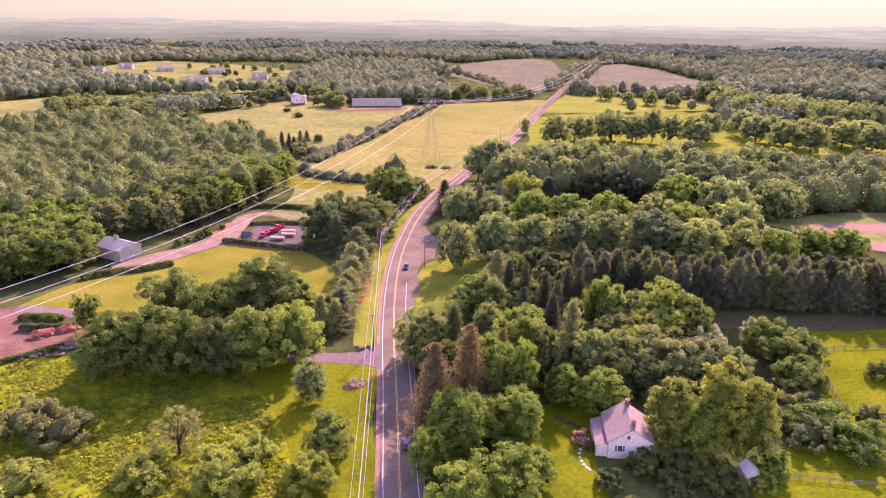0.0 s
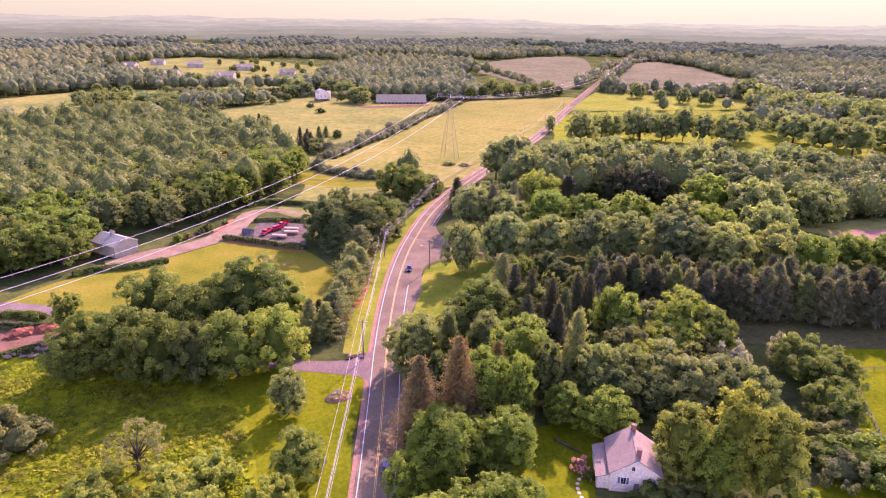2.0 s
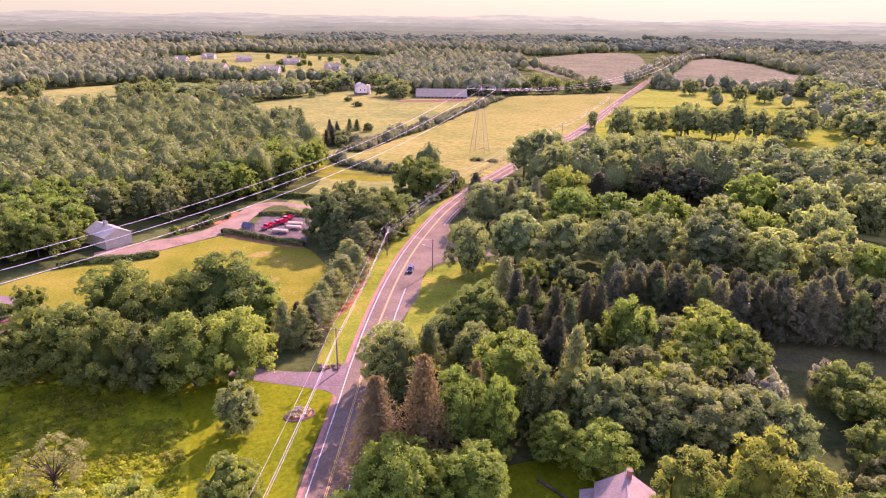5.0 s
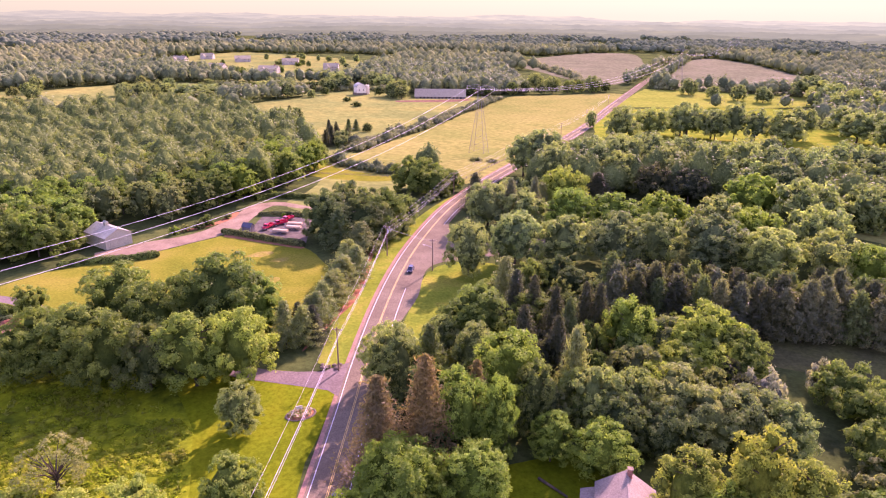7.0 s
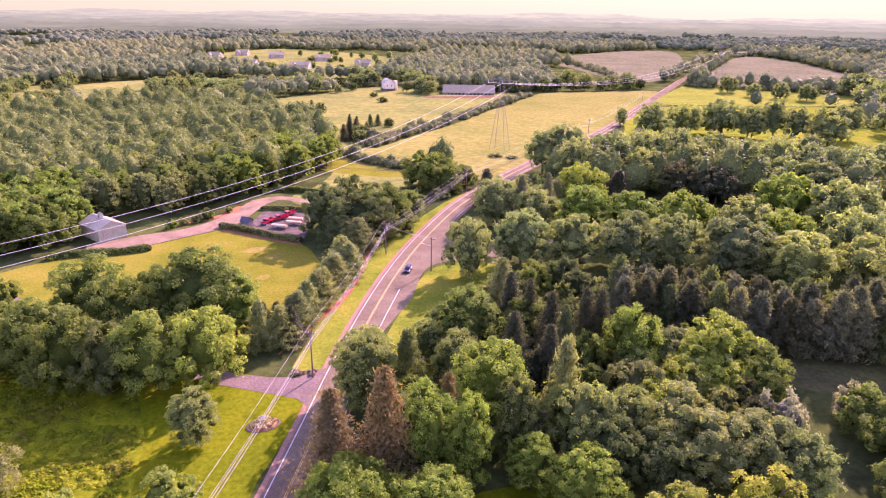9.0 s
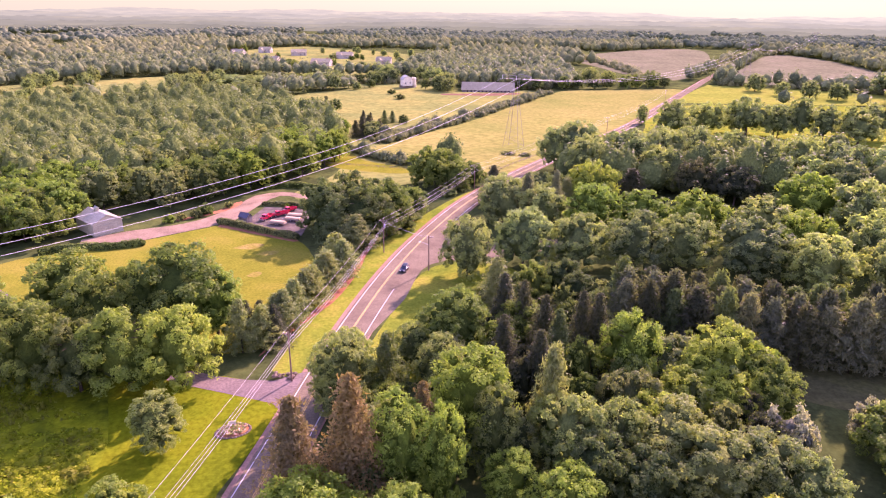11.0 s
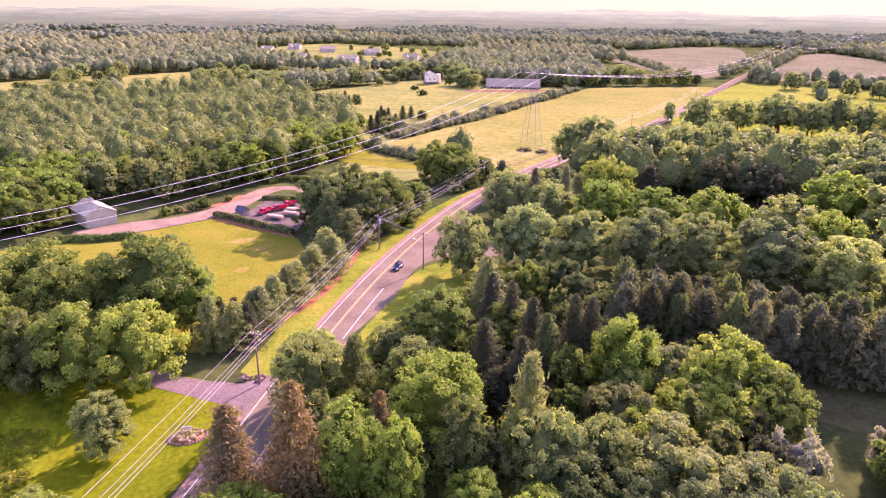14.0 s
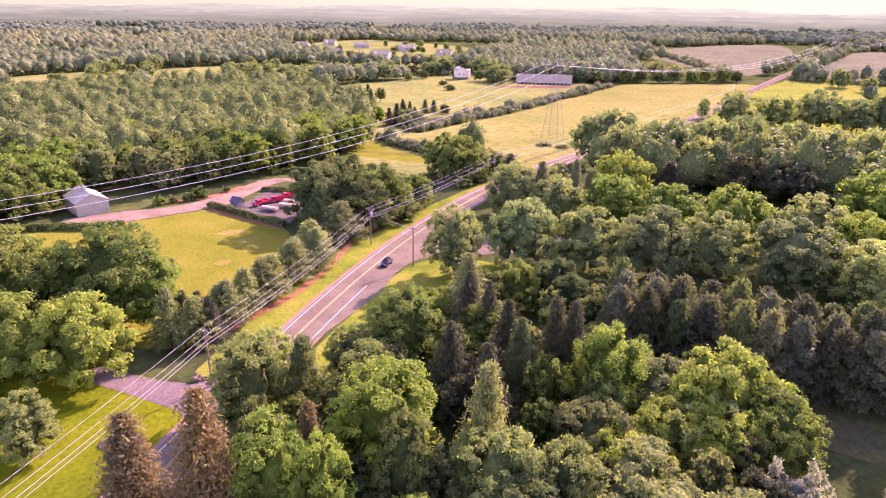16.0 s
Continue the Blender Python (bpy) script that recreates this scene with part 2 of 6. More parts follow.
# ---- small building helpers ----
def lie(x, y):
    """Height of the land: level near the road, sinking gently into the distance."""
    f = min(1.0, max(0.0, (math.hypot(x - 40, y - 30) - 240) / 400))
    return -12 * f * f * (3 - 2 * f)


def mesh_of(name, bm, material):
    me = bpy.data.meshes.new(name)
    bm.to_mesh(me)
    bm.free()
    for m in material if isinstance(material, (list, tuple)) else [material]:
        me.materials.append(m)
    return me


def part(name, bm, material, parent, label=""):
    ob = new(name, mesh_of(name, bm, material))
    ob.parent = parent
    return tagged(ob, label)


def base(name, x, y, turn=0.0, z=None, **tags):
    ob = new(name)
    ob.empty_display_size = 0.5
    ob.matrix_basis = pose(x, y, lie(x, y) if z is None else z, 0, 0, turn)
    return tagged(ob, **tags)


def box(bm, x, y, z, sx, sy, sz, bevel=0.0, m=None):
    """A box with its centre at x, y and its underside at z."""
    r = bmesh.ops.create_cube(bm, size=1, matrix=(m or Matrix()) @ Matrix.Translation((x, y, z + sz / 2)) @ Matrix.Diagonal((sx, sy, sz, 1)))
    if bevel:
        bmesh.ops.bevel(bm, geom=list({e for v in r["verts"] for e in v.link_edges}), offset=bevel, segments=2, affect="EDGES")
    return bm


def rod(bm, a, b, r0, r1=None, n=8):
    a, b = Vector(a), Vector(b)
    m = Matrix.Translation((a + b) / 2) @ (b - a).to_track_quat("Z", "Y").to_matrix().to_4x4()
    bmesh.ops.create_cone(bm, cap_ends=True, segments=n, radius1=r0, radius2=r0 if r1 is None else r1, depth=(b - a).length, matrix=m)
    return bm


def prism(bm, outline, y0, y1):
    """A solid with that x, z outline between y0 and y1."""
    f = [bm.verts.new((x, y0, z)) for x, z in outline]
    g = [bm.verts.new((x, y1, z)) for x, z in outline]
    bm.faces.new(f)
    bm.faces.new(g[::-1])
    for i in range(len(f)):
        j = (i + 1) % len(f)
        bm.faces.new((f[j], f[i], g[i], g[j]))
    bmesh.ops.recalc_face_normals(bm, faces=bm.faces)
    return bm


def shape(fn, *a, **k):
    bm = bmesh.new()
    fn(bm, *a, **k)
    return bm


def spline(points, step=4.0):
    """A smooth line through points, in even steps."""
    p = [Vector(q) for q in points]
    p = [2 * p[0] - p[1]] + p + [2 * p[-1] - p[-2]]
    out = []
    for i in range(1, len(p) - 2):
        a, b, c, d = p[i - 1:i + 3]
        n = max(2, int((c - b).length / step))
        for k in range(n):
            t = k / n
            out.append(0.5 * (2 * b + (c - a) * t + (2 * a - 5 * b + 4 * c - d) * t * t + (3 * b - a - 3 * c + d) * t ** 3))
    return out + [p[-2]]


def inside(x, y, poly):
    hit = False
    for (ax, ay), (bx, by) in zip(poly, poly[1:] + poly[:1]):
        if (ay > y) != (by > y) and x < (bx - ax) * (y - ay) / (by - ay) + ax:
            hit = not hit
    return hit


CLEAR = []


def patch(name, outline, material, lift, label, category="field", wavy=0.0, smooth=True, step=18.0):
    """A piece of land with an outline of its own, draped over the ground."""
    from mathutils.geometry import delaunay_2d_cdt
    pts = [Vector(p) for p in outline]
    ring = spline(pts + pts[:1], 5.0 if smooth else 1e6)[:-1] if smooth else pts
    dense = []
    for a, b in zip(ring, ring[1:] + ring[:1]):
        n = max(1, int((b - a).length / 8))
        dense += [a.lerp(b, i / n) for i in range(n)]
    if wavy:
        dense = [p + Vector((noise.noise((p.x * 0.13, p.y * 0.13, 3.0)), noise.noise((p.x * 0.13, p.y * 0.13, 9.0)))) * wavy for p in dense]
    poly = [(p.x, p.y) for p in dense]
    xs, ys = [p[0] for p in poly], [p[1] for p in poly]
    CLEAR.append((min(xs), max(xs), min(ys), max(ys), poly))
    grid = []
    for i in range(int((max(xs) - min(xs)) / step) + 1):
        for j in range(int((max(ys) - min(ys)) / step) + 1):
            x, y = min(xs) + (i + 0.5) * step, min(ys) + (j + 0.5) * step
            if inside(x, y, poly):
                grid.append(Vector((x, y)))
    v, e, f, *_ = delaunay_2d_cdt([Vector(p) for p in poly] + grid, [], [list(range(len(poly)))], 1, 0.001)
    me = bpy.data.meshes.new(name)
    me.from_pydata([(p.x, p.y, lie(p.x, p.y) + lift) for p in v], [], [q for q in f])
    me.materials.append(material)
    bm = bmesh.new()
    bm.from_mesh(me)
    bmesh.ops.recalc_face_normals(bm, faces=bm.faces)
    if bm.faces and sum(q.normal.z for q in bm.faces) < 0:
        bmesh.ops.reverse_faces(bm, faces=bm.faces)
    bm.to_mesh(me)
    bm.free()
    return tagged(new(name, me), label, category, kind="structure")


def ribbon(bm, line, left, right, lift, fall=0.0):
    """A strip along a line, from left to right of it in metres; the edges may fall."""
    prev = None
    for i, p in enumerate(line):
        a, b = line[max(0, i - 1)], line[min(len(line) - 1, i + 1)]
        d = (b - a).normalized()
        n = Vector((d.y, -d.x))
        row = []
        for o in (left, right):
            q = p.to_2d() + n * o
            row.append(bm.verts.new((q.x, q.y, lie(q.x, q.y) + lift)))
        if prev:
            bm.faces.new((prev[0], prev[1], row[1], row[0]))
        prev = row
    return bm


# ---- ground ----
def ground_sheet():
    bm = bmesh.new()
    xs = [-4800, -3600, -2400, -1600, -1100] + list(range(-800, 1001, 12)) + [1300, 1800, 2600, 3600, 4900]
    ys = [-600, -200] + list(range(0, 1001, 12)) + [1150, 1400, 1800, 2400, 3200, 4000, 4900]
    grid = [[bm.verts.new((x, y, lie(x, y))) for x in xs] for y in ys]
    for j in range(len(ys) - 1):
        for i in range(len(xs) - 1):
            bm.faces.new((grid[j][i], grid[j][i + 1], grid[j + 1][i + 1], grid[j + 1][i]))
    tagged(new("ground", mesh_of("ground", bm, WOODFLOOR)), "dark green and brown rough land under the trees", "ground", kind="structure")


ground_sheet()

# ---- fields and lawns ----
patch("lawn", [(-72, 214), (-58, 232), (-44, 240), (-33, 243), (-22, 250.5), (-8, 260.5), (-4, 262), (10, 253), (24, 245), (34, 214), (30, 182), (20, 170), (0, 176), (-20, 188), (-44, 202)], LAWN, 0.05, "mown yellow-green lawn with pale dry spots", "lawn", 1.0)
patch("field_near_meadow", [(-90, 60), (-78, 150), (-60, 180), (-30, 172), (-8, 164), (8, 150), (12, 110), (10, 60)], MEADOW, 0.05, "overgrown bright green meadow with dark patches", "meadow", 2.0)
patch("lawn", [(3, 70), (6, 110), (3, 140), (-2, 158), (18, 160.5), (33, 151), (29, 138), (24, 118), (16, 70)], PADDOCK, 0.06, "short bright green grass beside the road", "lawn", 0.6)
patch("verge", [(28, 162), (31, 176), (33, 190), (38, 208), (46, 230), (58, 252), (72, 278), (90, 304), (95, 298), (80, 273), (66, 246), (55, 224), (48, 204), (42, 186), (37.5, 170), (34.5, 158)], VERGE, 0.055, "grass verge along the road", "grass", 0.4)
patch("lawn", [(46, 166), (50, 176), (56, 193), (63, 214), (73, 222), (86, 219), (94, 206), (90, 192), (80, 180), (68, 168), (58, 155)], VERGE, 0.05, "shaded mown lawn round the maples", "lawn", 1.0)
patch("lawn", [(40, 60), (44, 96), (50, 110), (62, 118), (80, 118), (78, 108), (68, 98), (64, 84), (66, 60)], PADDOCK, 0.05, "bright lawn beside the white house", "lawn", 1.0)
patch("field_paddock", [(84, 60), (96, 84), (120, 90), (134, 102), (146, 122), (160, 132), (200, 128), (240, 100), (200, 40), (110, 40)], PADDOCK, 0.05, "sunny bright yellow-green paddock", "paddock", 1.5)
# strip coloured dark to show the shade in front of the pine rows
patch("field_dark_strip", [(116, 158), (128, 146), (150, 134), (190, 124), (230, 120), (230, 140), (170, 150), (130, 164)], PINESHADE, 0.075, "strip of thin grass painted dark as shade under pines", "grass", 1.5)
patch("field_bare", [(228, 226), (240, 206), (255, 184), (300, 168), (330, 210), (290, 230)], PASTURE, 0.06, "rough pale grass with bare soil", "field", 2.0)
patch("trim_bare_soil", [(236, 214), (250, 206), (290, 196), (300, 206), (262, 216)], VERGEDIRT, 0.09, "strip of bare reddish soil", "soil", 1.5)
patch("trim_bare_soil", [(246, 184), (254, 176), (290, 166), (300, 172), (262, 188)], VERGEDIRT, 0.09, "strip of bare reddish soil", "soil", 1.5)
patch("field_hay", [(36, 404), (46, 376), (66, 352), (84, 342), (104, 329), (132, 360), (168, 412), (216, 478), (268, 554), (330, 650), (392, 752), (392, 782), (330, 776), (262, 766), (236, 735), (176, 644), (118, 536), (84, 478), (62, 436)], HAYFIELD, 0.07, "pale yellow mown hayfield", "field", 1.0)
patch("field_strip", [(20, 372), (30, 356), (44, 346), (62, 340), (74, 346), (60, 358), (44, 374), (34, 398)], LAWN, 0.09, "narrow bright grass strip with a fence", "field", 1.0)
patch("field_meadow_west", [(-90, 640), (-40, 720), (10, 780), (60, 806), (110, 800), (160, 790), (218, 774), (226, 738), (196, 694), (166, 650), (110, 540), (78, 486), (58, 442), (42, 404), (32, 398), (22, 450), (6, 510), (-4, 570), (-36, 620)], PASTURE, 0.07, "pale green pasture with a track", "pasture", 3.0)
patch("field_north_west", [(-330, 830), (-180, 950), (-60, 930), (60, 920), (160, 880), (120, 800), (40, 800), (-60, 790), (-200, 790)], PASTURE, 0.08, "grass field between hedgerows", "pasture", 4.0)
patch("field_west_strip", [(-420, 720), (-370, 800), (-320, 860), (-230, 890), (-120, 880), (-70, 800), (-62, 700), (-110, 652), (-200, 648), (-300, 662)], PASTURE, 0.1, "narrow sunlit field between woods", "field", 3.0)
patch("field_west_near", [(-260, 440), (-200, 450), (-165, 432), (-140, 384), (-128, 340), (-160, 330), (-230, 360)], LAWN, 0.09, "yellow-green field behind the wood", "field", 3.0)
patch("field_estate", [(-330, 1340), (-250, 1420), (-120, 1640), (60, 1460), (140, 1270), (110, 1060), (60, 960), (-50, 960), (-150, 1100), (-260, 1240)], PASTURE, 0.1, "grassy plots of a housing estate", "field", 5.0, step=40)
patch("field_green_east", [(340, 668), (440, 806), (474, 818), (612, 715), (552, 645), (396, 656)], LIMEFIELD, 0.07, "vivid green field behind the tree line", "field", 1.5)
patch("field_tree_line", [(170, 372), (240, 492), (327, 640), (534, 623), (462, 510), (631, 482), (414, 308), (297, 322), (212, 343)], VERGE, 0.075, "shaded mown grass under a line of tall trees", "grass", 2.0)
patch("field_crop_east", [(478, 830), (560, 960), (880, 1400), (900, 1240), (760, 880), (650, 764)], CROP, 0.08, "dull brown-green crop field", "field", 2.0, step=40)
patch("field_crop_west", [(399, 1013), (430, 1316), (700, 1600), (800, 1560), (640, 1190), (468, 910), (410, 900)], CROP, 0.08, "dull brown-green crop field", "field", 2.0, step=40)
patch("field_straw_far", [(1390, 2535), (2074, 2950), (1839, 2596), (1393, 2274)], STRAW, 0.2, "distant pale straw field", "field", 8.0, False, step=80)
patch("field_straw_far", [(200, 1540), (350, 1480), (392, 1680), (260, 1640)], HAYFIELD, 0.2, "distant yellow field among woods", "field", 6.0, step=60)
patch("field_straw_far", [(-300, 2200), (-77, 1960), (-40, 2060), (-230, 2330)], HAYFIELD, 0.2, "distant yellow field among woods", "field", 6.0, step=60)
patch("field_straw_far", [(2039, 2475), (2390, 2355), (2672, 2132), (2222, 1768), (1936, 1903), (1659, 2040)], STRAW, 0.2, "broad distant straw field", "field", 8.0, False, step=80)
patch("field_straw_far", [(4315, 4763), (5788, 4650), (4483, 3596), (3318, 3607)], STRAW, 0.2, "broad distant straw field", "field", 8.0, False, step=120)

patch("trim_dry_grass", [(13.1, 215.0), (14.5, 217.9), (16.7, 217.9), (17.2, 215.8), (15.6, 213.8)], DRYGRASS, 0.062, "pale dry patch in the mown lawn", "grass", 0.3)
patch("trim_dry_grass", [(4.6, 238.7), (8.4, 242.4), (13.3, 242.4), (13.9, 239.7), (9.8, 237.2)], DRYGRASS, 0.062, "pale dry patch in the mown lawn", "grass", 0.3)
patch("trim_dry_grass", [(13.0, 232.3), (15.6, 235.2), (19.0, 235.2), (19.4, 233.2), (16.6, 231.3)], DRYGRASS, 0.062, "pale dry patch in the mown lawn", "grass", 0.3)

patch("field_corner", [(39, 414), (58, 426), (72, 366), (91, 353), (79, 323), (63, 319), (34, 288), (16, 302), (30, 338)], PASTURE, 0.045, "rough grass between the drive and the hayfield", "grass", 1.0)

# ---- roads ----
CENTRE = spline([(-14, -60), (12, 40), (19.5, 72), (24.8, 98), (29, 115.6), (35, 141), (39.8, 161.8), (46.8, 188.5), (55.3, 216), (66.4, 245), (85, 284.5), (108, 323), (126, 350.5), (165, 408), (212, 476), (246, 528), (310, 628), (376, 728), (450, 838), (540, 972), (690, 1192), (850, 1430), (1010, 1660)], 3.0)


def road():
    tagged(new("road", mesh_of("road", shape(ribbon, CENTRE, -4.0, 4.7, 0.12), ASPHALT)), "worn pinkish grey two-lane asphalt road", "road", kind="structure")
    for name, mat, a, b, label, until in (("trim_white_line", WHITE_LINE, -3.4, -3.24, "solid white edge line on the asphalt", 900), ("trim_yellow_line", YELLOW_LINE, -0.22, -0.08, "yellow centre line on the asphalt", 700),
                                          ("trim_yellow_line", YELLOW_LINE, 0.08, 0.22, "yellow centre line on the asphalt", 700)):
        line = [p for p in CENTRE if p.y < until]
        tagged(new(name, mesh_of(name, shape(ribbon, line, a, b, 0.135), mat)), label, "road marking", kind="structure")
    for y0, y1 in ((20, 172), (176, 206), (262, 640)):
        line = [p for p in CENTRE if y0 < p.y < y1]
        tagged(new("trim_white_line", mesh_of("trim_white_line", shape(ribbon, line, 3.6, 3.77, 0.135), WHITE_LINE)), "solid white edge line on the asphalt", "road marking", kind="structure")
    for a, b, mat, label in ((-4.95, -3.9, VERGEDIRT, "bare reddish shoulder beside the asphalt"), (4.6, 5.1, VERGEDIRT, "bare reddish shoulder beside the asphalt")):
        tagged(new("trim_shoulder", mesh_of("trim_shoulder", shape(ribbon, [p for p in CENTRE if p.y < 900], a, b, 0.085), mat)), label, "shoulder", kind="structure")


road()
patch("pavement_turnout", [(46.5, 172), (52, 184), (57.5, 196), (61.5, 211), (64.5, 218), (70, 222.5), (84, 224.5), (110, 232), (112, 240), (88, 238.5), (80, 247), (80, 262), (86, 280), (80, 272), (64, 236), (54, 205)], ASPHALT, 0.105, "asphalt apron where a side street leaves the road", "road")
patch("pavement_driveway", [(6, 166), (17, 160.6), (29, 157.8), (36, 161), (33, 146.5), (30, 149.5), (18, 154.8), (6, 160.5)], PAVING, 0.1, "faded asphalt driveway joining the road", "driveway")
patch("pavement_drive", [(-46, 250), (-34, 258), (-18, 265), (-9.6, 275), (-2.7, 290.5), (0.8, 302), (11, 307.5), (20, 302.5), (30, 293), (30, 289), (18, 298), (11, 301.5), (5.5, 289.9), (3, 279.4), (-0.7, 268.3), (-8, 261.4), (-21.9, 251.3), (-31.4, 244.3), (-41, 239)], GRAVEL, 0.085, "pinkish gravel drive curving to the barn", "driveway", 0.3)
patch("pavement_yard", [(3, 264), (7.5, 285), (28, 280), (25, 249.5)], YARD, 0.09, "gravel parking yard among hedges", "yard", 0.3, False)
patch("ground_clay", [(-80, 214), (-68, 219), (-60, 203), (-47, 197.5), (-44.5, 188), (-55, 182), (-64, 178), (-84, 184)], REDDIRT, 0.08, "bare red clay yard", "soil", 0.8)
patch("pavement_path", [(-68, 219), (-56, 214), (-45.5, 205.5), (-45, 201.2), (-56, 208), (-68, 213)], PAVING, 0.1, "grey farm track", "track", 0.3)
patch("trim_mulch", [(24.5, 169.1), (29.6, 182.3), (36.8, 195.6), (42.2, 213.1), (47.1, 237.9), (56.0, 254.6), (65.0, 266.8), (65.4, 266.5), (57.6, 253.6), (48.9, 237.3), (44.1, 212.6), (38.6, 194.9), (31.3, 181.4), (25.0, 168.9)], MULCH, 0.1, "strip of orange bark mulch under pines", "mulch", 0.3)
patch("trim_mulch", [(-20, 268.5), (-6, 280), (-2, 292), (-4.5, 292), (-9, 281), (-21, 270.5)], MULCH, 0.1, "band of orange mulch beside the drive", "mulch", 0.4)
patch("trim_mulch", [(-5, 261), (8, 253), (23, 243.6), (23, 246.6), (9, 256), (-3, 264)], MULCH, 0.1, "orange mulch bed below the hedge", "mulch", 0.3)
patch("field_far_north", [(-330, 2330), (-80, 1990), (20, 2020), (-180, 2420)], HAYFIELD, 0.22, "distant yellow field among woods", "field", 6.0, step=60)
patch("field_far_north", [(-620, 1090), (-480, 1000), (-420, 1060), (-560, 1200)], LAWN, 0.22, "distant green field among woods", "field", 6.0, step=60)


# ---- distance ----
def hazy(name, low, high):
    """Glowing backdrop with haze painted in, brighter towards the sun and with height from low to high colour."""
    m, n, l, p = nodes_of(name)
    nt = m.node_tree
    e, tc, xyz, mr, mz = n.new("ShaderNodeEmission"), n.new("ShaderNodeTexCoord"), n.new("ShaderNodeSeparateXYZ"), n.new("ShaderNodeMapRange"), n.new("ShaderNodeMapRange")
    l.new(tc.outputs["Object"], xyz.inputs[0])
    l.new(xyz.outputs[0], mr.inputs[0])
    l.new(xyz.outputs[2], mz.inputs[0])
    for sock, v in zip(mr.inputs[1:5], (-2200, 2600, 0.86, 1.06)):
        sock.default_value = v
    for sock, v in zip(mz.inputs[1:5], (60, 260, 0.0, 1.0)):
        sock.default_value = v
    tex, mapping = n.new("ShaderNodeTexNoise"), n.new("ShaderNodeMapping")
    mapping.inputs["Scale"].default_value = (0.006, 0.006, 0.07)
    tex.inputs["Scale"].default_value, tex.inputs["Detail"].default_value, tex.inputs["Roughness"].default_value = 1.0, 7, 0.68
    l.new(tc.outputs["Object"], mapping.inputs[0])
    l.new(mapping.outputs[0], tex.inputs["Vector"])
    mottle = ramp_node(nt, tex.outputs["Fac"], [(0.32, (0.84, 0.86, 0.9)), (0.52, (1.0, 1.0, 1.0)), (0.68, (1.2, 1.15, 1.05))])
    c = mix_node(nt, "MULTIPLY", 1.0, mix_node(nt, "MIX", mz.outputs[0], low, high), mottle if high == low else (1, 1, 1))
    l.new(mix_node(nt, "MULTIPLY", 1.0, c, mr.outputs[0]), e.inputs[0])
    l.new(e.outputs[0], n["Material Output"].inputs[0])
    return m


def ridges():
    """Hazy wooded ridges on the horizon, far beyond the land that is built."""
    # the farther the ridge, the paler its glow: haze painted in by tint
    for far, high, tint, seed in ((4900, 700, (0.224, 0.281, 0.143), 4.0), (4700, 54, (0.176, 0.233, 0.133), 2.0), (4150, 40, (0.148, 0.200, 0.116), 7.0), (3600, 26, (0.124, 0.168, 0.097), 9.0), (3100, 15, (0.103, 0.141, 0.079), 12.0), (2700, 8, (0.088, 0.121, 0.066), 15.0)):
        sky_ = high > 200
        m = hazy("painted haze backdrop", tint, (0.248, 0.338, 0.162) if sky_ else tint)
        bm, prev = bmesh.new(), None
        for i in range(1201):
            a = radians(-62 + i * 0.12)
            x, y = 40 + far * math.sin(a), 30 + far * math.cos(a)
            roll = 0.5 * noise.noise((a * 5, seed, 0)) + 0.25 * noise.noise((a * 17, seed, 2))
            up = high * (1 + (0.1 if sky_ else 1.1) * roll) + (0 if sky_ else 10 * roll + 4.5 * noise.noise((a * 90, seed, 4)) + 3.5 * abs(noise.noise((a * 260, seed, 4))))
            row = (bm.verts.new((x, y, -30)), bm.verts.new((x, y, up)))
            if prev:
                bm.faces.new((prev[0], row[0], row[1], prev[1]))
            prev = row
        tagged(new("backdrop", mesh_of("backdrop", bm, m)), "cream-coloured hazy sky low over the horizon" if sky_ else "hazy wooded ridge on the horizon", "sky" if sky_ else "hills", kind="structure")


ridges()

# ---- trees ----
# the last greens before bare are lightened: distance haze put into leaf colour
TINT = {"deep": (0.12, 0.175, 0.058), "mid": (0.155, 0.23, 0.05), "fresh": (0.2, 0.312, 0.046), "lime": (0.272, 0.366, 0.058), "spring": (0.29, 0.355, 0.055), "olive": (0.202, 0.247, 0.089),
        "silver": (0.222, 0.3, 0.096), "grey": (0.225, 0.285, 0.1), "dark": (0.082, 0.1, 0.052), "pine": (0.15, 0.176, 0.092), "rust": (0.2, 0.162, 0.07), "blossom": (0.343, 0.371, 0.288), "pink": (0.626, 0.371, 0.311), "hazed": (0.222, 0.292, 0.11), "soft": (0.262, 0.345, 0.118), "bare": (0.25, 0.285, 0.095)}


def cards(verts, faces, rng, c, out, size, flat=1.0, aspect=1.4):
    """One small leaf spray at c that faces roughly outwards."""
    nrm = (out * flat + Vector((rng.gauss(0, 1), rng.gauss(0, 1), rng.gauss(0, 1) + 0.35)) * 0.5).normalized()
    u = nrm.orthogonal().normalized()
    ang = rng.uniform(0, 6.28)
    u = u * math.cos(ang) + nrm.cross(u) * math.sin(ang)
    v = nrm.cross(u)
    s = size * rng.uniform(0.6, 1.3)
    k = len(verts)
    verts += [c - u * s * aspect * 0.45 - v * s * 0.38, c - u * s * aspect * 0.35 + v * s * 0.42, c + u * s * aspect * 0.55 + nrm * s * 0.12]
    faces.append((k, k + 1, k + 2))


def ball_shape(level):
    bm = bmesh.new()
    bmesh.ops.create_icosphere(bm, subdivisions=level, radius=1)
    bm.verts.ensure_lookup_table()
    out = [v.co.copy() for v in bm.verts], [tuple(v.index for v in f.verts) for f in bm.faces]
    bm.free()
    return out


LUMP = {1: ball_shape(1), 2: ball_shape(2)}


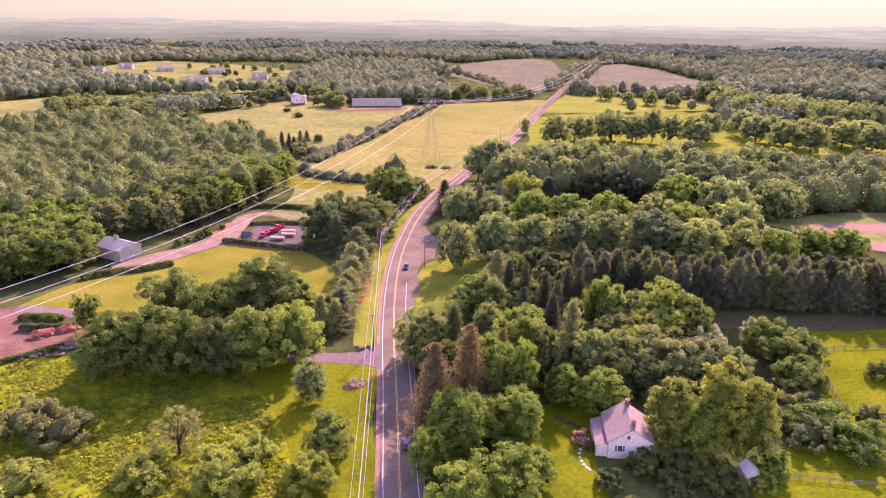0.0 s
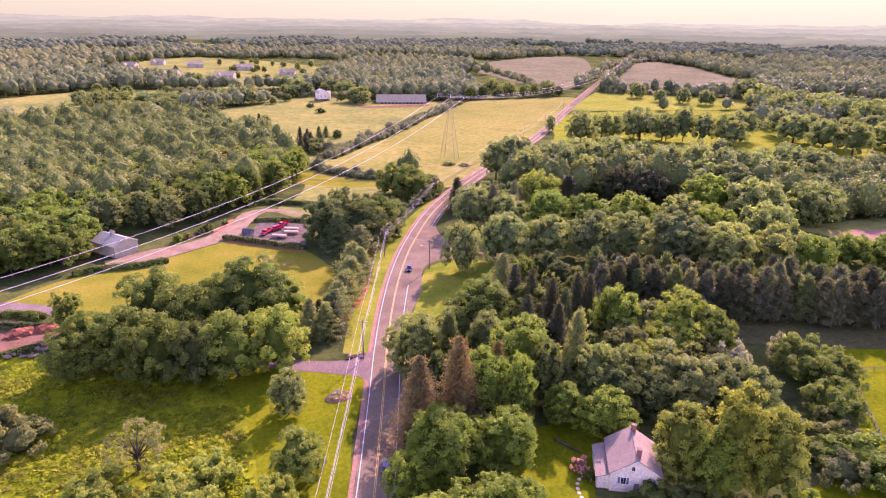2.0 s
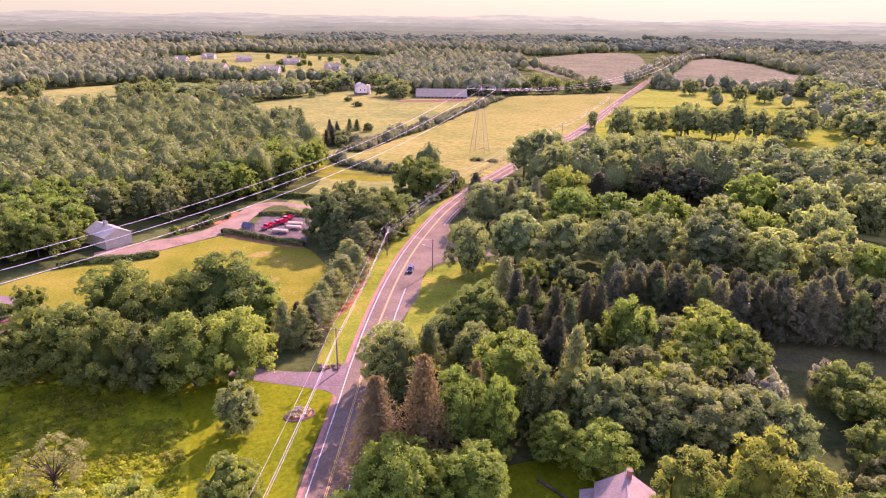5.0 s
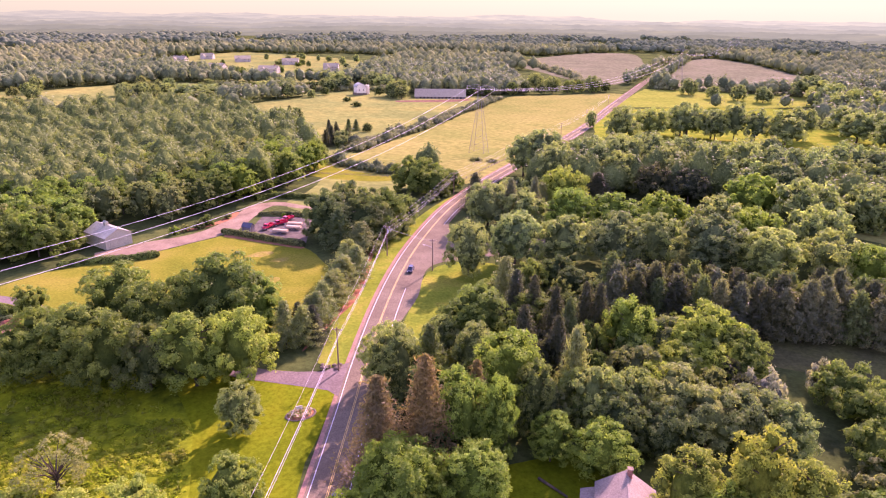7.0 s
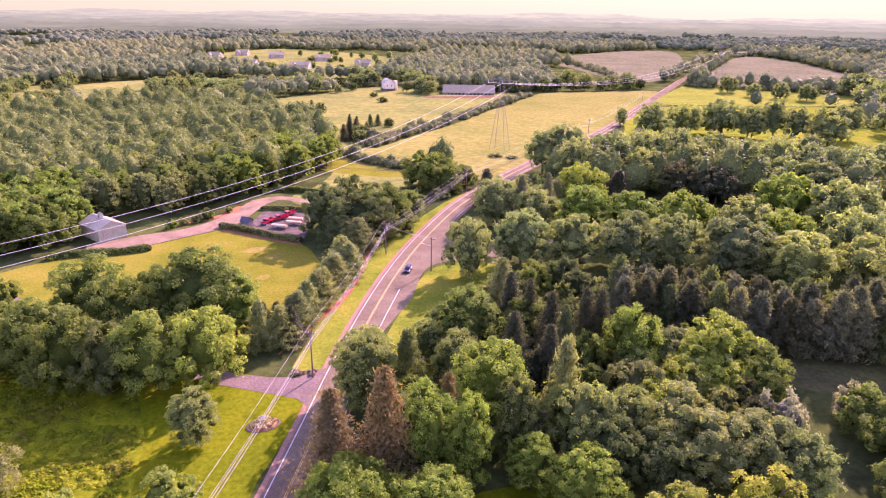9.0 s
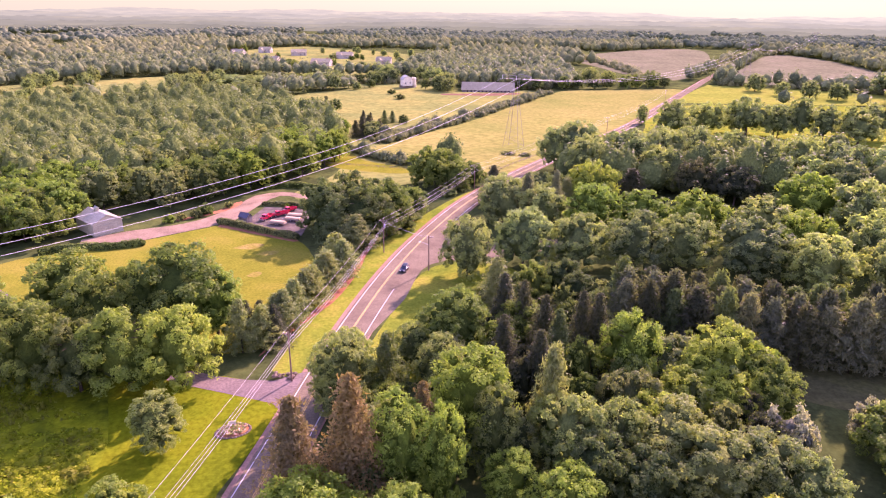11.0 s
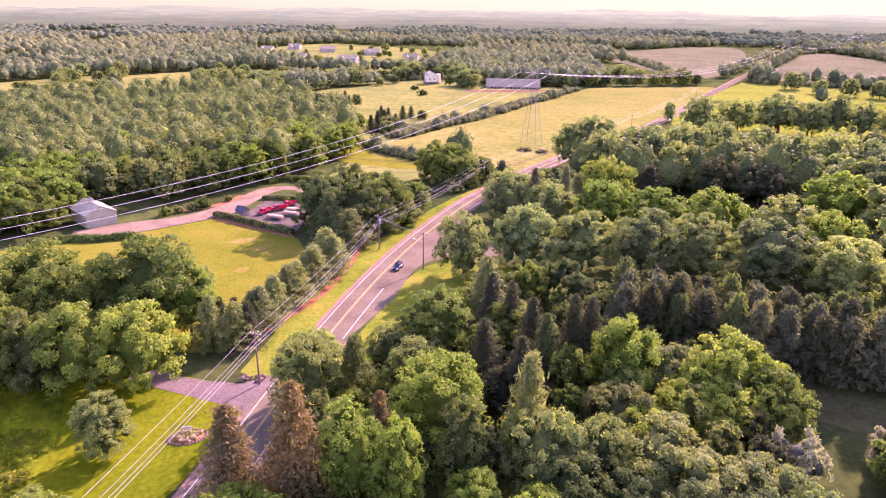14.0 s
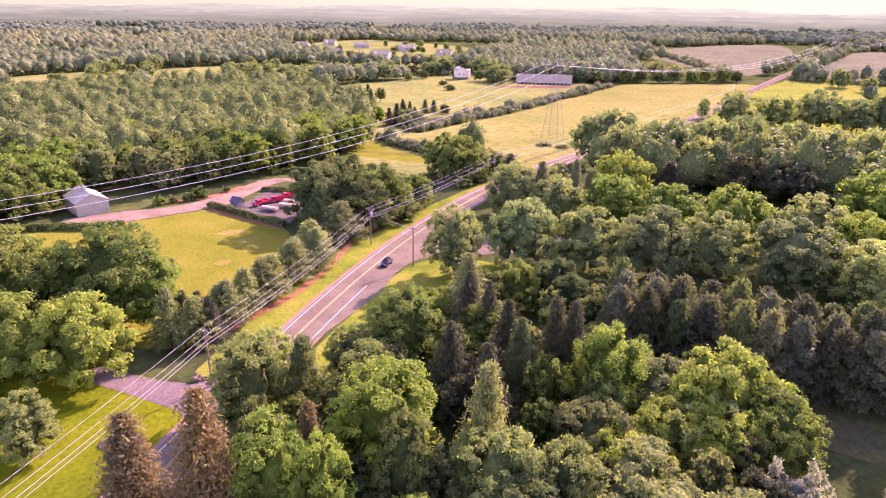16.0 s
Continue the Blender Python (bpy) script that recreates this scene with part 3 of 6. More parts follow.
def lump(verts, faces, c, rx, rz, seed, level=2, rough=0.75):
    """A knobbly leafy mass round c."""
    vs, fs = LUMP[level]
    k = len(verts)
    for v in vs:
        f = 1 + rough * noise.noise(v * 1.6 + Vector((seed, seed * 0.7, 0))) + 0.5 * rough * noise.noise(v * 4.0 + Vector((0, seed, 3)))
        verts.append(c + Vector((v.x * rx * f, v.y * rx * f, v.z * rz * f)))
    faces += [[i + k for i in q] for q in fs]


def leaf_mesh(name, verts, faces, mat):
    me = bpy.data.meshes.new(name)
    me.from_pydata([tuple(v) for v in verts], [], faces)
    for m in mat if isinstance(mat, tuple) else (mat,):
        me.materials.append(m)
    me.polygons.foreach_set("use_smooth", [isinstance(f, list) for f in faces])
    if isinstance(mat, tuple):
        me.polygons.foreach_set("material_index", [1 if isinstance(f, list) else 0 for f in faces])
    return me


def broad_crown(rng, billows, leaves, size, low=0.04, round_=1.0, droop=0.0, core=0.5, clumps=6, belly=3.4, tall=1.0):
    """Crown of a unit tree, height 1 and width 1, to be grown tall times as high as wide: limbs' masses on a dome, each hung with clumps of leaf sprays."""
    verts, faces = [], []
    gen = np.random.RandomState(rng.randrange(10 ** 6))
    billows = int(billows * tall ** 0.8)
    mid, rz = (1 + low) / 2 * tall, (1 - low) / 2 * tall
    phase = rng.uniform(0, 50)
    cen, rad, knot, krad, kdir = [], [], [], [], []
    for i in range(billows):
        z = 1 - 1.82 * (i + 0.35) / billows
        a = i * 2.39996 + rng.uniform(-0.5, 0.5)
        r = max(0.0, 1 - abs(z) ** (2.3 if z > 0 else belly)) ** (0.5 * round_)
        d = Vector((math.cos(a) * r, math.sin(a) * r, z))
        bulge = rng.uniform(0.62, 0.8) + 0.18 * noise.noise(d * 1.3 + Vector((phase, 0, 0)))
        big = rng.uniform(0.13, 0.21) * (16 * tall / billows) ** 0.4
        c = Vector((d.x * 0.5 * bulge, d.y * 0.5 * bulge, mid + d.z * min(rz * 0.97 - big * 0.9, rz * bulge * 1.15)))
        cen.append(c)
        rad.append(big)
        # a lump in the darkened core colour gives each mass its painted shade
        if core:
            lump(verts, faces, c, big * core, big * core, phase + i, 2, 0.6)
        for k in range(clumps):
            o = (d * 0.75 + Vector((rng.gauss(0, 0.7), rng.gauss(0, 0.7), rng.gauss(0.35, 0.7)))).normalized()
            knot.append(c + o * big * rng.uniform(0.7, 1.08))
            krad.append(rng.uniform(0.042, 0.085) * (16 * tall / billows) ** 0.3)
            kdir.append(o)
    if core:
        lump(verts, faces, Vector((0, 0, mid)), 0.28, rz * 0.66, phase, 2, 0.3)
    cen, rad, knot, krad, kdir = (np.array(v) for v in (cen, rad, knot, krad, kdir))
    pick = gen.choice(len(knot), int(leaves * 1.35), p=krad ** 2 / (krad ** 2).sum())
    o = gen.normal(size=(len(pick), 3)) * 0.75 + kdir[pick] * 0.7 + (0, 0, 0.35)
    o /= np.linalg.norm(o, axis=1)[:, None]
    spread = 0.68 + 0.5 * gen.rand(len(pick)) + (gen.rand(len(pick)) < 0.1) * gen.rand(len(pick)) * 0.8
    w = knot[pick] + o * (krad[pick] * spread)[:, None] * (1.1, 1.1, 0.85)
    near = np.linalg.norm(w[:, None] - cen[None], axis=2) < rad * 0.6
    keep = ~near.any(axis=1) & (w[:, 2] > 0.015)
    w, o = w[keep][:leaves], o[keep][:leaves]
    w[:, 2] = np.maximum(0.02, w[:, 2] - droop * np.abs(gen.normal(size=len(w))) * 0.1)
    nrm = o * 0.7 + gen.normal(size=o.shape) * 0.5 + (0, 0, 0.25)
    nrm /= np.linalg.norm(nrm, axis=1)[:, None]
    u = np.cross(nrm, gen.normal(size=o.shape))
    u /= np.linalg.norm(u, axis=1)[:, None]
    v = np.cross(nrm, u)
    s = (size * gen.uniform(0.55, 1.3, len(w)))[:, None]
    tri = np.stack([w - u * s * 0.63 - v * s * 0.36, w - u * s * 0.5 + v * s * 0.42, w + u * s * 0.75 + nrm * s * 0.12], axis=1).reshape(-1, 3)
    k = len(verts)
    verts = [(x, y, z / tall) for x, y, z in [tuple(q) for q in verts] + tri.tolist()]
    faces += [(k + 3 * i, k + 3 * i + 1, k + 3 * i + 2) for i in range(len(w))]
    return verts, faces


def dome_crown(rng, leaves, size, level=2, low=0.02, peak=0.16, rough=1.0, flat=0.9, tall=1.0):
    """A full rounded crown of a unit tree: one billowed dome with a shell of leaf sprays over a core darkened as shade.
    """
    phase = Vector((rng.uniform(0, 50), rng.uniform(0, 50), 0))
    gen = np.random.RandomState(rng.randrange(10 ** 6))
    mid = 0.45 + low / 2

    def at(d, k=1.0):
        f = 0.86 + rough * (0.34 * abs(noise.noise(d * 2.6 + phase)) + 0.2 * abs(noise.noise(d * 6.5 + phase)) + 0.13 * noise.noise(d * 1.2 - phase))
        f *= k * (1 - peak * max(0.0, d.z) ** 2)
        return Vector((d.x * 0.5 * f, d.y * 0.5 * f, tall * (mid + d.z * (1 - mid if d.z > 0 else mid - low) * min(1.08, f / (1 - peak * max(0.0, d.z) ** 2) * 1.02))))

    vs, fs = LUMP[level]
    verts, faces = [at(v, 0.78) for v in vs], [list(q) for q in fs]
    for i in range(leaves):
        z = 1 - 1.86 * (i + 0.5) / leaves
        a = i * 2.39996 + rng.uniform(-0.4, 0.4)
        r = math.sqrt(max(0.0, 1 - z * z))
        d = (Vector((math.cos(a) * r, math.sin(a) * r, z)) + Vector(gen.normal(size=3)) * 0.05).normalized()
        cards(verts, faces, rng, at(d, rng.uniform(0.76, 1.02) + (rng.uniform(0, 0.12) if rng.random() < 0.15 else 0)), d, size, flat, 1.4)
    return [(x, y, z / tall) for x, y, z in verts], faces


def spruce_crown(rng, whorls, arms, per, size, low=0.03, taper=0.9, fluff=1.0):
    """A cone of drooping boughs with needle sprays."""
    verts, faces = [], []
    for w in range(whorls):
        f = w / (whorls - 1)
        z = low + (1 - low) * f
        reach = 0.56 * (1 - f) ** taper * rng.uniform(0.82, 1.1) + 0.014
        n = max(4, int(arms * (0.35 + 0.65 * (1 - f))))
        for k in range(n):
            a = 6.283 * (k + rng.uniform(-0.3, 0.3)) / n + w * 1.1
            d = Vector((math.cos(a), math.sin(a), 0))
            L = reach * rng.uniform(0.72, 1.12)
            side = Vector((-d.y, d.x, 0))
            for s in range(per):
                t = (s + rng.uniform(0.2, 1)) / per
                spread = rng.gauss(0, 0.06) * (1.2 - 0.8 * t)
                q = d * (L * t) + side * spread + Vector((0, 0, z - 0.075 * t * t * (1 - f) - abs(spread) * 0.4 + rng.gauss(0, 0.006) * fluff))
                cards(verts, faces, rng, q, d * 0.4 + Vector((0, 0, 0.8)), size * (1.2 - 0.4 * t), 0.7, 2.2)
    return verts, faces


def pine_crown(rng, lobes, per, size):
    """Soft upright plumes, as on a white pine."""
    verts, faces = [], []
    for i in range(lobes):
        f = (i + 0.5) / lobes
        z = 0.05 + 0.93 * f
        reach = 0.5 * min(1.0, (1 - f) * 1.3 + 0.02) ** 0.8 * rng.uniform(0.7, 1.1)
        a = i * 2.4 + rng.uniform(-0.4, 0.4)
        d = Vector((math.cos(a), math.sin(a), 0))
        for s in range(per):
            t = rng.random() ** 0.6
            q = d * (reach * t) + Vector((rng.gauss(0, 0.045), rng.gauss(0, 0.045), z + 0.07 * t + rng.gauss(0, 0.022)))
            cards(verts, faces, rng, q, d * 0.5 + Vector((0, 0, 0.9)), size * rng.uniform(0.7, 1.2), 0.4, 2.8)
    return verts, faces


def trunk_mesh(rng, height, width, limbs, reach, rise):
    """Tapered trunk with limbs, for a unit tree."""
    bm = bmesh.new()
    rod(bm, (0, 0, -0.03), (0.005, 0, height * 0.5), width * 1.15, width * 0.75, 9)
    rod(bm, (0.005, 0, height * 0.49), (0.0, 0.01, height), width * 0.76, width * 0.25, 8)
    for i in range(limbs):
        a, z = i * 2.4 + rng.uniform(-0.3, 0.3), height * rng.uniform(0.42, 0.95)
        k = reach * rng.uniform(0.6, 1.1)
        tip = (math.cos(a) * k, math.sin(a) * k, z + rise * rng.uniform(0.5, 1.2))
        midp = (tip[0] * 0.5, tip[1] * 0.5, z + (tip[2] - z) * 0.62)
        rod(bm, (0, 0, z), midp, width * 0.42, width * 0.28, 6)
        rod(bm, midp, tip, width * 0.28, width * 0.08, 5)
    return mesh_of("trunk", bm, BARK)


def make_protos():
    rng = random.Random(11)
    protos = {}

    def add(kind, crown, mat, trunk):
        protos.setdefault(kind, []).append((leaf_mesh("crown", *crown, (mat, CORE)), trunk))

    for form, tall in (("", 1.05), ("_tall", 1.55), ("_low", 0.7)):
        few = 2 if form else 3
        for i in range(few):
            add("maple" + form, broad_crown(rng, 26, 8800, 0.027, -0.03, clumps=7, tall=tall), LEAF, trunk_mesh(rng, 0.7, 0.022, 9, 0.3, 0.16))
            add("oak" + form, broad_crown(rng, 24, 8800, 0.027, -0.02, 0.95, tall=tall), LEAF, trunk_mesh(rng, 0.72, 0.026, 10, 0.34, 0.14))
            add("maple_far" + form, broad_crown(rng, 30, 5600, 0.033, -0.06, tall=tall, belly=3.0, clumps=7), LEAF, trunk_mesh(rng, 0.7, 0.022, 7, 0.3, 0.16))
            add("oak_far" + form, broad_crown(rng, 22, 4600, 0.034, 0.04, 0.95, tall=tall), LEAF, trunk_mesh(rng, 0.72, 0.026, 7, 0.34, 0.14))
        add("maple_wide" + form, broad_crown(rng, 30, 12500, 0.0225, 0.03, tall=tall), LEAF, trunk_mesh(rng, 0.7, 0.022, 9, 0.3, 0.16))
        add("oak_wide" + form, broad_crown(rng, 30, 12500, 0.0225, 0.04, 0.95, tall=tall), LEAF, trunk_mesh(rng, 0.7, 0.024, 9, 0.3, 0.16))
    add("willow", broad_crown(rng, 17, 8000, 0.028, 0.05, 0.8, 0.8, tall=1.4), LEAF, trunk_mesh(rng, 0.7, 0.026, 9, 0.3, 0.14))
    for i in range(2):
        add("poplar", broad_crown(rng, 16, 5000, 0.035, 0.05, 0.7, tall=1.5), LEAF, trunk_mesh(rng, 0.8, 0.018, 8, 0.2, 0.16))
        add("bush", broad_crown(rng, 16, 3800, 0.036, -0.2, 0.9, tall=0.7), LEAF, trunk_mesh(rng, 0.5, 0.02, 7, 0.25, 0.2))
    add("bare", broad_crown(rng, 22, 4200, 0.026, 0.05, 0.9, 0.0, 0, 5, 2.4), LEAF, trunk_mesh(rng, 0.42, 0.03, 22, 0.4, 0.5))
    add("airy", broad_crown(rng, 34, 10500, 0.025, -0.06, 1.0, 0.0, 0.5, 7, 4.0, tall=1.75), LEAF, trunk_mesh(rng, 0.85, 0.02, 16, 0.34, 0.2))
    for i in range(3):
        add("spruce", spruce_crown(rng, 26, 20, 34, 0.019), NEEDLE, trunk_mesh(rng, 0.97, 0.016, 0, 0, 0))
        add("pine", pine_crown(rng, 70, 80, 0.027), NEEDLE, trunk_mesh(rng, 0.95, 0.017, 8, 0.28, 0.06))
    # lighter builds for woods further off
    for i in range(5):
        add("wood_tree", broad_crown(rng, 18, 2500, 0.046, 0.0, tall=1.35), LEAF, trunk_mesh(rng, 0.7, 0.022, 4, 0.3, 0.16))
    for i in range(2):
        add("row_pine", pine_crown(rng, 64, 84, 0.03), NEEDLE, trunk_mesh(rng, 0.95, 0.015, 5, 0.28, 0.06))
    return protos


PROTOS = make_protos()
TREE_RNG = random.Random(5)
WORDS = {"maple": "round leafy tree", "oak": "broad leafy oak tree", "willow": "drooping willow tree", "poplar": "tall narrow leafy tree", "bush": "low leafy shrub", "bare": "sparse half-dead tree", "airy": "tall loose-leaved tree",
         "spruce": "pointed spruce", "pine": "soft-needled pine", "wood_tree": "leafy woodland tree", "row_pine": "dark pine in a planted row"}
SHADE = {"deep": "dark green", "mid": "green", "fresh": "light green", "lime": "bright lime-green", "spring": "yellow-green", "olive": "olive-green", "silver": "silvery green", "grey": "grey-green", "dark": "blackish green",
         "pine": "bluish green", "rust": "rusty brown", "blossom": "white-flowering", "pink": "pink-flowering", "hazed": "haze-lightened green", "soft": "pale haze-lightened green", "bare": "pale olive"}


def build_of(kind, x, y, h, w):
    """Finer leaves on wide trees, fewer on trees further off, and a crown built for the tree's own proportions."""
    if kind + "_far" in PROTOS:
        d = math.hypot(x - 55, y - 40)
        form = "_tall" if h / w > 1.28 else "_low" if h / w < 0.85 else ""
        return kind + ("_far" if d > 215 else "_wide" if w > 15.5 and d < 120 else "") + form
    return kind


PLACE = ["in a clump"]


def plant(kind, x, y, h, w, tint, where="", group=""):
    """One tree of that height and crown width."""
    crown, trunk = TREE_RNG.choice(PROTOS[build_of(kind, x, y, h, w)])
    name = {"bush": "shrub", "spruce": "spruce_tree", "pine": "pine_tree", "row_pine": "pine_tree", "willow": "willow_tree", "maple": "maple_tree", "oak": "oak_tree", "poplar": "poplar_tree"}.get(kind, "tree")
    w *= 1.8 if kind == "spruce" else 1.0
    top = new(name)
    top.matrix_basis = pose(x, y, lie(x, y) - 0.05, 0, 0, TREE_RNG.uniform(0, 360)) @ Matrix.Diagonal((w, w * TREE_RNG.uniform(0.92, 1.08), h, 1))
    j = TREE_RNG.uniform(0.9, 1.12)
    for n, me in (("trunk", trunk), ("crown", crown)):
        ob = new(n, me)
        ob.parent = top
        ob.color = (*(v * j for v in TINT[tint]), 1)
    cat = {"bush": "shrub"}.get(kind, "tree")
    tagged(top, SHADE[tint] + " " + WORDS[kind] + " " + (where or PLACE[0]), cat, group)
    return top


def wood(outline, gap, low, high, tints, seed, kind="wood_tree", group="trees of the wood", where="standing close in a wood", wide=(0.62, 0.85)):
    """Trees of a wood, each a thing of its own, scattered with a least distance."""
    rng = random.Random(seed)
    xs, ys = [p[0] for p in outline], [p[1] for p in outline]
    spots = []
    for _ in range(6000):
        x, y = rng.uniform(min(xs), max(xs)), rng.uniform(min(ys), max(ys))
        if inside(x, y, outline) and all((x - a) ** 2 + (y - b) ** 2 > gap * gap for a, b in spots):
            spots.append((x, y))
    for x, y in spots:
        h = rng.uniform(low, high)
        plant(kind, x, y, h, h * rng.uniform(*wide), rng.choice(tints), where, group)


def open_land(x, y, margin=0.0):
    """Whether a place lies in a field, yard or road."""
    for a, b, c, d, poly in CLEAR:
        if a - margin < x < b + margin and c - margin < y < d + margin and inside(x, y, poly):
            return True
    return False


def crown_bank(rng, count, sprays, size, level, low=0.02, rough=1.5, tall=1.35):
    """A few unit crowns, height 1, from which woods that are never near are set out."""
    bank = []
    for _ in range(count):
        verts, faces = dome_crown(rng, sprays, size, level, low, 0.1, rough, tall=tall)
        bank.append((np.array([tuple(v) for v in verts]), np.array([tuple(f) for f in faces]), np.array([isinstance(f, list) for f in faces])))
    return bank


def mass_mesh(name, spots, bank, rng, mats):
    """One mesh of many crowns, each from the bank, turned and sized: (x, y, height, width)."""
    vs, fs, soft, k = [], [], [], 0
    for x, y, h, w in spots:
        v, f, g = rng.choice(bank)
        a = rng.uniform(0, 6.283)
        c, d = math.cos(a), math.sin(a)
        vs.append(np.stack([(v[:, 0] * c - v[:, 1] * d) * w + x, (v[:, 0] * d + v[:, 1] * c) * w + y, v[:, 2] * h + lie(x, y)], axis=1))
        fs.append(f + k)
        soft.append(g)
        k += len(v)
    vs, fs, soft = np.concatenate(vs), np.concatenate(fs), np.concatenate(soft)
    me = bpy.data.meshes.new(name)
    me.vertices.add(len(vs))
    me.vertices.foreach_set("co", vs.astype(np.float32).ravel())
    me.loops.add(fs.size)
    me.loops.foreach_set("vertex_index", fs.astype(np.int32).ravel())
    me.polygons.add(len(fs))
    me.polygons.foreach_set("loop_start", np.arange(0, fs.size, 3, dtype=np.int32))
    for m in mats:
        me.materials.append(m)
    me.polygons.foreach_set("material_index", soft.astype(np.int32))
    me.polygons.foreach_set("use_smooth", soft)
    me.update(calc_edges=True)
    return me


def far_wood(name, near, far, gap, low, high, bank, tint, seed, label, mats, glades=0.0, wide=1.0):
    """Woods between two distances, everywhere but in fields, as one mass of leafy crowns."""
    rng = random.Random(seed)
    spots = []
    r = near
    while r < far:
        n = int(1.7 * r / gap)
        for k in range(n):
            a = -0.70 + 1.7 * (k + rng.uniform(-0.4, 0.4)) / n
            q = r + rng.uniform(-0.45, 0.45) * gap
            x, y = 40 + q * math.sin(a), 30 + q * math.cos(a)
            if near_road(x, y) or open_land(x, y):
                continue
            if glades and noise.noise((x * 0.004, y * 0.0025, seed)) > glades:
                continue
            h = rng.uniform(low, high) * (1 + 0.3 * noise.noise((x * 0.012, y * 0.012, 5.0)))
            spots.append((x, y, h, rng.uniform(0.8, 1.2) * (low + high) / 2 * wide))
        r += gap
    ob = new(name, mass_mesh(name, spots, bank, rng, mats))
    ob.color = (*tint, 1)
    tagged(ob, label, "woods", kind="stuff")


def near_road(x, y):
    for (ax, ay), (bx, by), room in (((126, 350), (376, 728), 14), ((376, 728), (1010, 1660), 14), ((50, 430), (112, 540), 20), ((112, 540), (236, 742), 22), ((236, 742), (440, 806), 26), ((30, 340), (60, 440), 16), ((52, 208), (126, 350), 24), ((126, 350), (200, 460), 24)):
        t = min(1, max(0, ((x - ax) * (bx - ax) + (y - ay) * (by - ay)) / ((bx - ax) ** 2 + (by - ay) ** 2)))
        if math.hypot(x - ax - t * (bx - ax), y - ay - t * (by - ay)) < room:
            return True
    return False


def belt(name, lines, width, gap, low, high, tint, seed, label, trees=0.1):
    """A hedgerow of shrubs along lines, with a taller tree here and there, as one mass."""
    rng = random.Random(seed)
    bank = crown_bank(rng, 10, 60, 0.13, 1, -0.1, 1.7, 0.95)
    spots = []
    for line in lines:
        for p in spline(line, gap):
            for _ in range(2):
                x, y = p.x + rng.uniform(-1, 1) * width / 2, p.y + rng.uniform(-1, 1) * width / 2
                h = rng.uniform(low, high) * (1.9 if rng.random() < trees else 1.0)
                spots.append((x, y, h, h * rng.uniform(0.9, 1.4)))
    ob = new(name, mass_mesh(name, spots, bank, rng, (MIDSPRAY, MIDLEAF)))
    ob.color = (*tint, 1)
    tagged(ob, label, "hedgerow", kind="stuff")


# ---- poles, cables, pylon ----
def utility_pole(x, y, h, turn, lamp=False, transformer=False):
    top = base("utility_pole", x, y, turn, label="brown timber utility pole with a crossarm beside the road", category="utility pole", group="poles along the road")
    part("pole", shape(rod, (0, 0, -0.1), (0, 0, h), 0.19, 0.13, 10), TIMBER, top)
    arm = part("crossarm", shape(box, 0, 0.16, h - 0.75, 2.5, 0.12, 0.14), TIMBER, top, "weathered timber crossarm")
    for o in (-1.1, -0.45, 0.45, 1.1):
        bm = shape(rod, (o, 0.16, h - 0.61), (o, 0.16, h - 0.36), 0.07, 0.045, 8)
        part("insulator", bm, LAMP, arm, "pale ceramic insulator")
    for s in (-1, 1):
        part("brace", shape(rod, (s * 0.8, 0.12, h - 0.72), (0, 0.1, h - 1.5), 0.03, None, 5), STEEL, top)
    if transformer:
        bm = shape(rod, (0.38, 0, h - 2.6), (0.38, 0, h - 1.6), 0.28, None, 14)
        rod(bm, (0.38, 0, h - 1.6), (0.38, 0, h - 1.5), 0.3, 0.2, 14)
        part("transformer", bm, STEEL, top, "grey steel transformer can")
    if lamp:
        bm = shape(rod, (-0.1, 0, h - 2.9), (-2.6, 0, h - 2.3), 0.05, 0.04, 8)
        arm2 = part("lamp_arm", bm, STEEL, top, "thin steel lamp arm")
        part("lamp_head", shape(box, -2.8, 0, h - 2.42, 0.7, 0.28, 0.16, 0.05), LAMP, arm2, "pale street lamp head")
    return top


def cable(name, a, b, sag, r, mat, label, cat="cable", steps=28):
    a, b = Vector(a), Vector(b)
    cu = bpy.data.curves.new(name, "CURVE")
    cu.dimensions, cu.bevel_depth, cu.bevel_resolution = "3D", r, 1
    sp = cu.splines.new("POLY")
    sp.points.add(steps)
    for i in range(steps + 1):
        t = i / steps
        p = a.lerp(b, t)
        sp.points[i].co = (p.x, p.y, p.z - 4 * sag * t * (1 - t), 1)
    cu.materials.append(mat)
    me = bpy.data.meshes.new_from_object(bpy.data.objects.new(name, cu))
    return tagged(new(name, me), label, cat)


POLES = [(13.5, 84, 11.3), (32.8, 157.4, 11.4), (52.4, 231.7, 11.0), (92, 309, 10.5), (150, 396, 10.5), (212, 487, 10.5), (268, 572, 10.5), (340, 684, 10.5)]
for i, (x, y, h) in enumerate(POLES):
    utility_pole(x, y, h, -22 if i < 3 else -32, transformer=i == 2)
utility_pole(65.3, 215.6, 11.0, -24, lamp=True)
for (ax, ay, ah), (bx, by, bh) in zip(POLES, POLES[1:]):
    d = Vector((bx - ax, by - ay)).normalized()
    n = Vector((d.y, -d.x))
    za, zb = lie(ax, ay), lie(bx, by)
    for o, dz, r, sag in ((-1.1, -0.36, 0.02, 0.9), (1.1, -0.36, 0.02, 0.9), (0.1, -2.3, 0.026, 1.1), (0.12, -3.0, 0.026, 1.2)):
        cable("overhead_cable", (ax + n.x * o, ay + n.y * o, za + ah + dz), (bx + n.x * o, by + n.y * o, zb + bh + dz), sag, r, DARKCABLE, "pale overhead service cable strung between roadside poles")
cable("overhead_cable", (52.4, 231.7, 10.2), (65.3, 215.6, 10.2), 0.4, 0.03, DARKCABLE, "thin service cable crossing above the road")


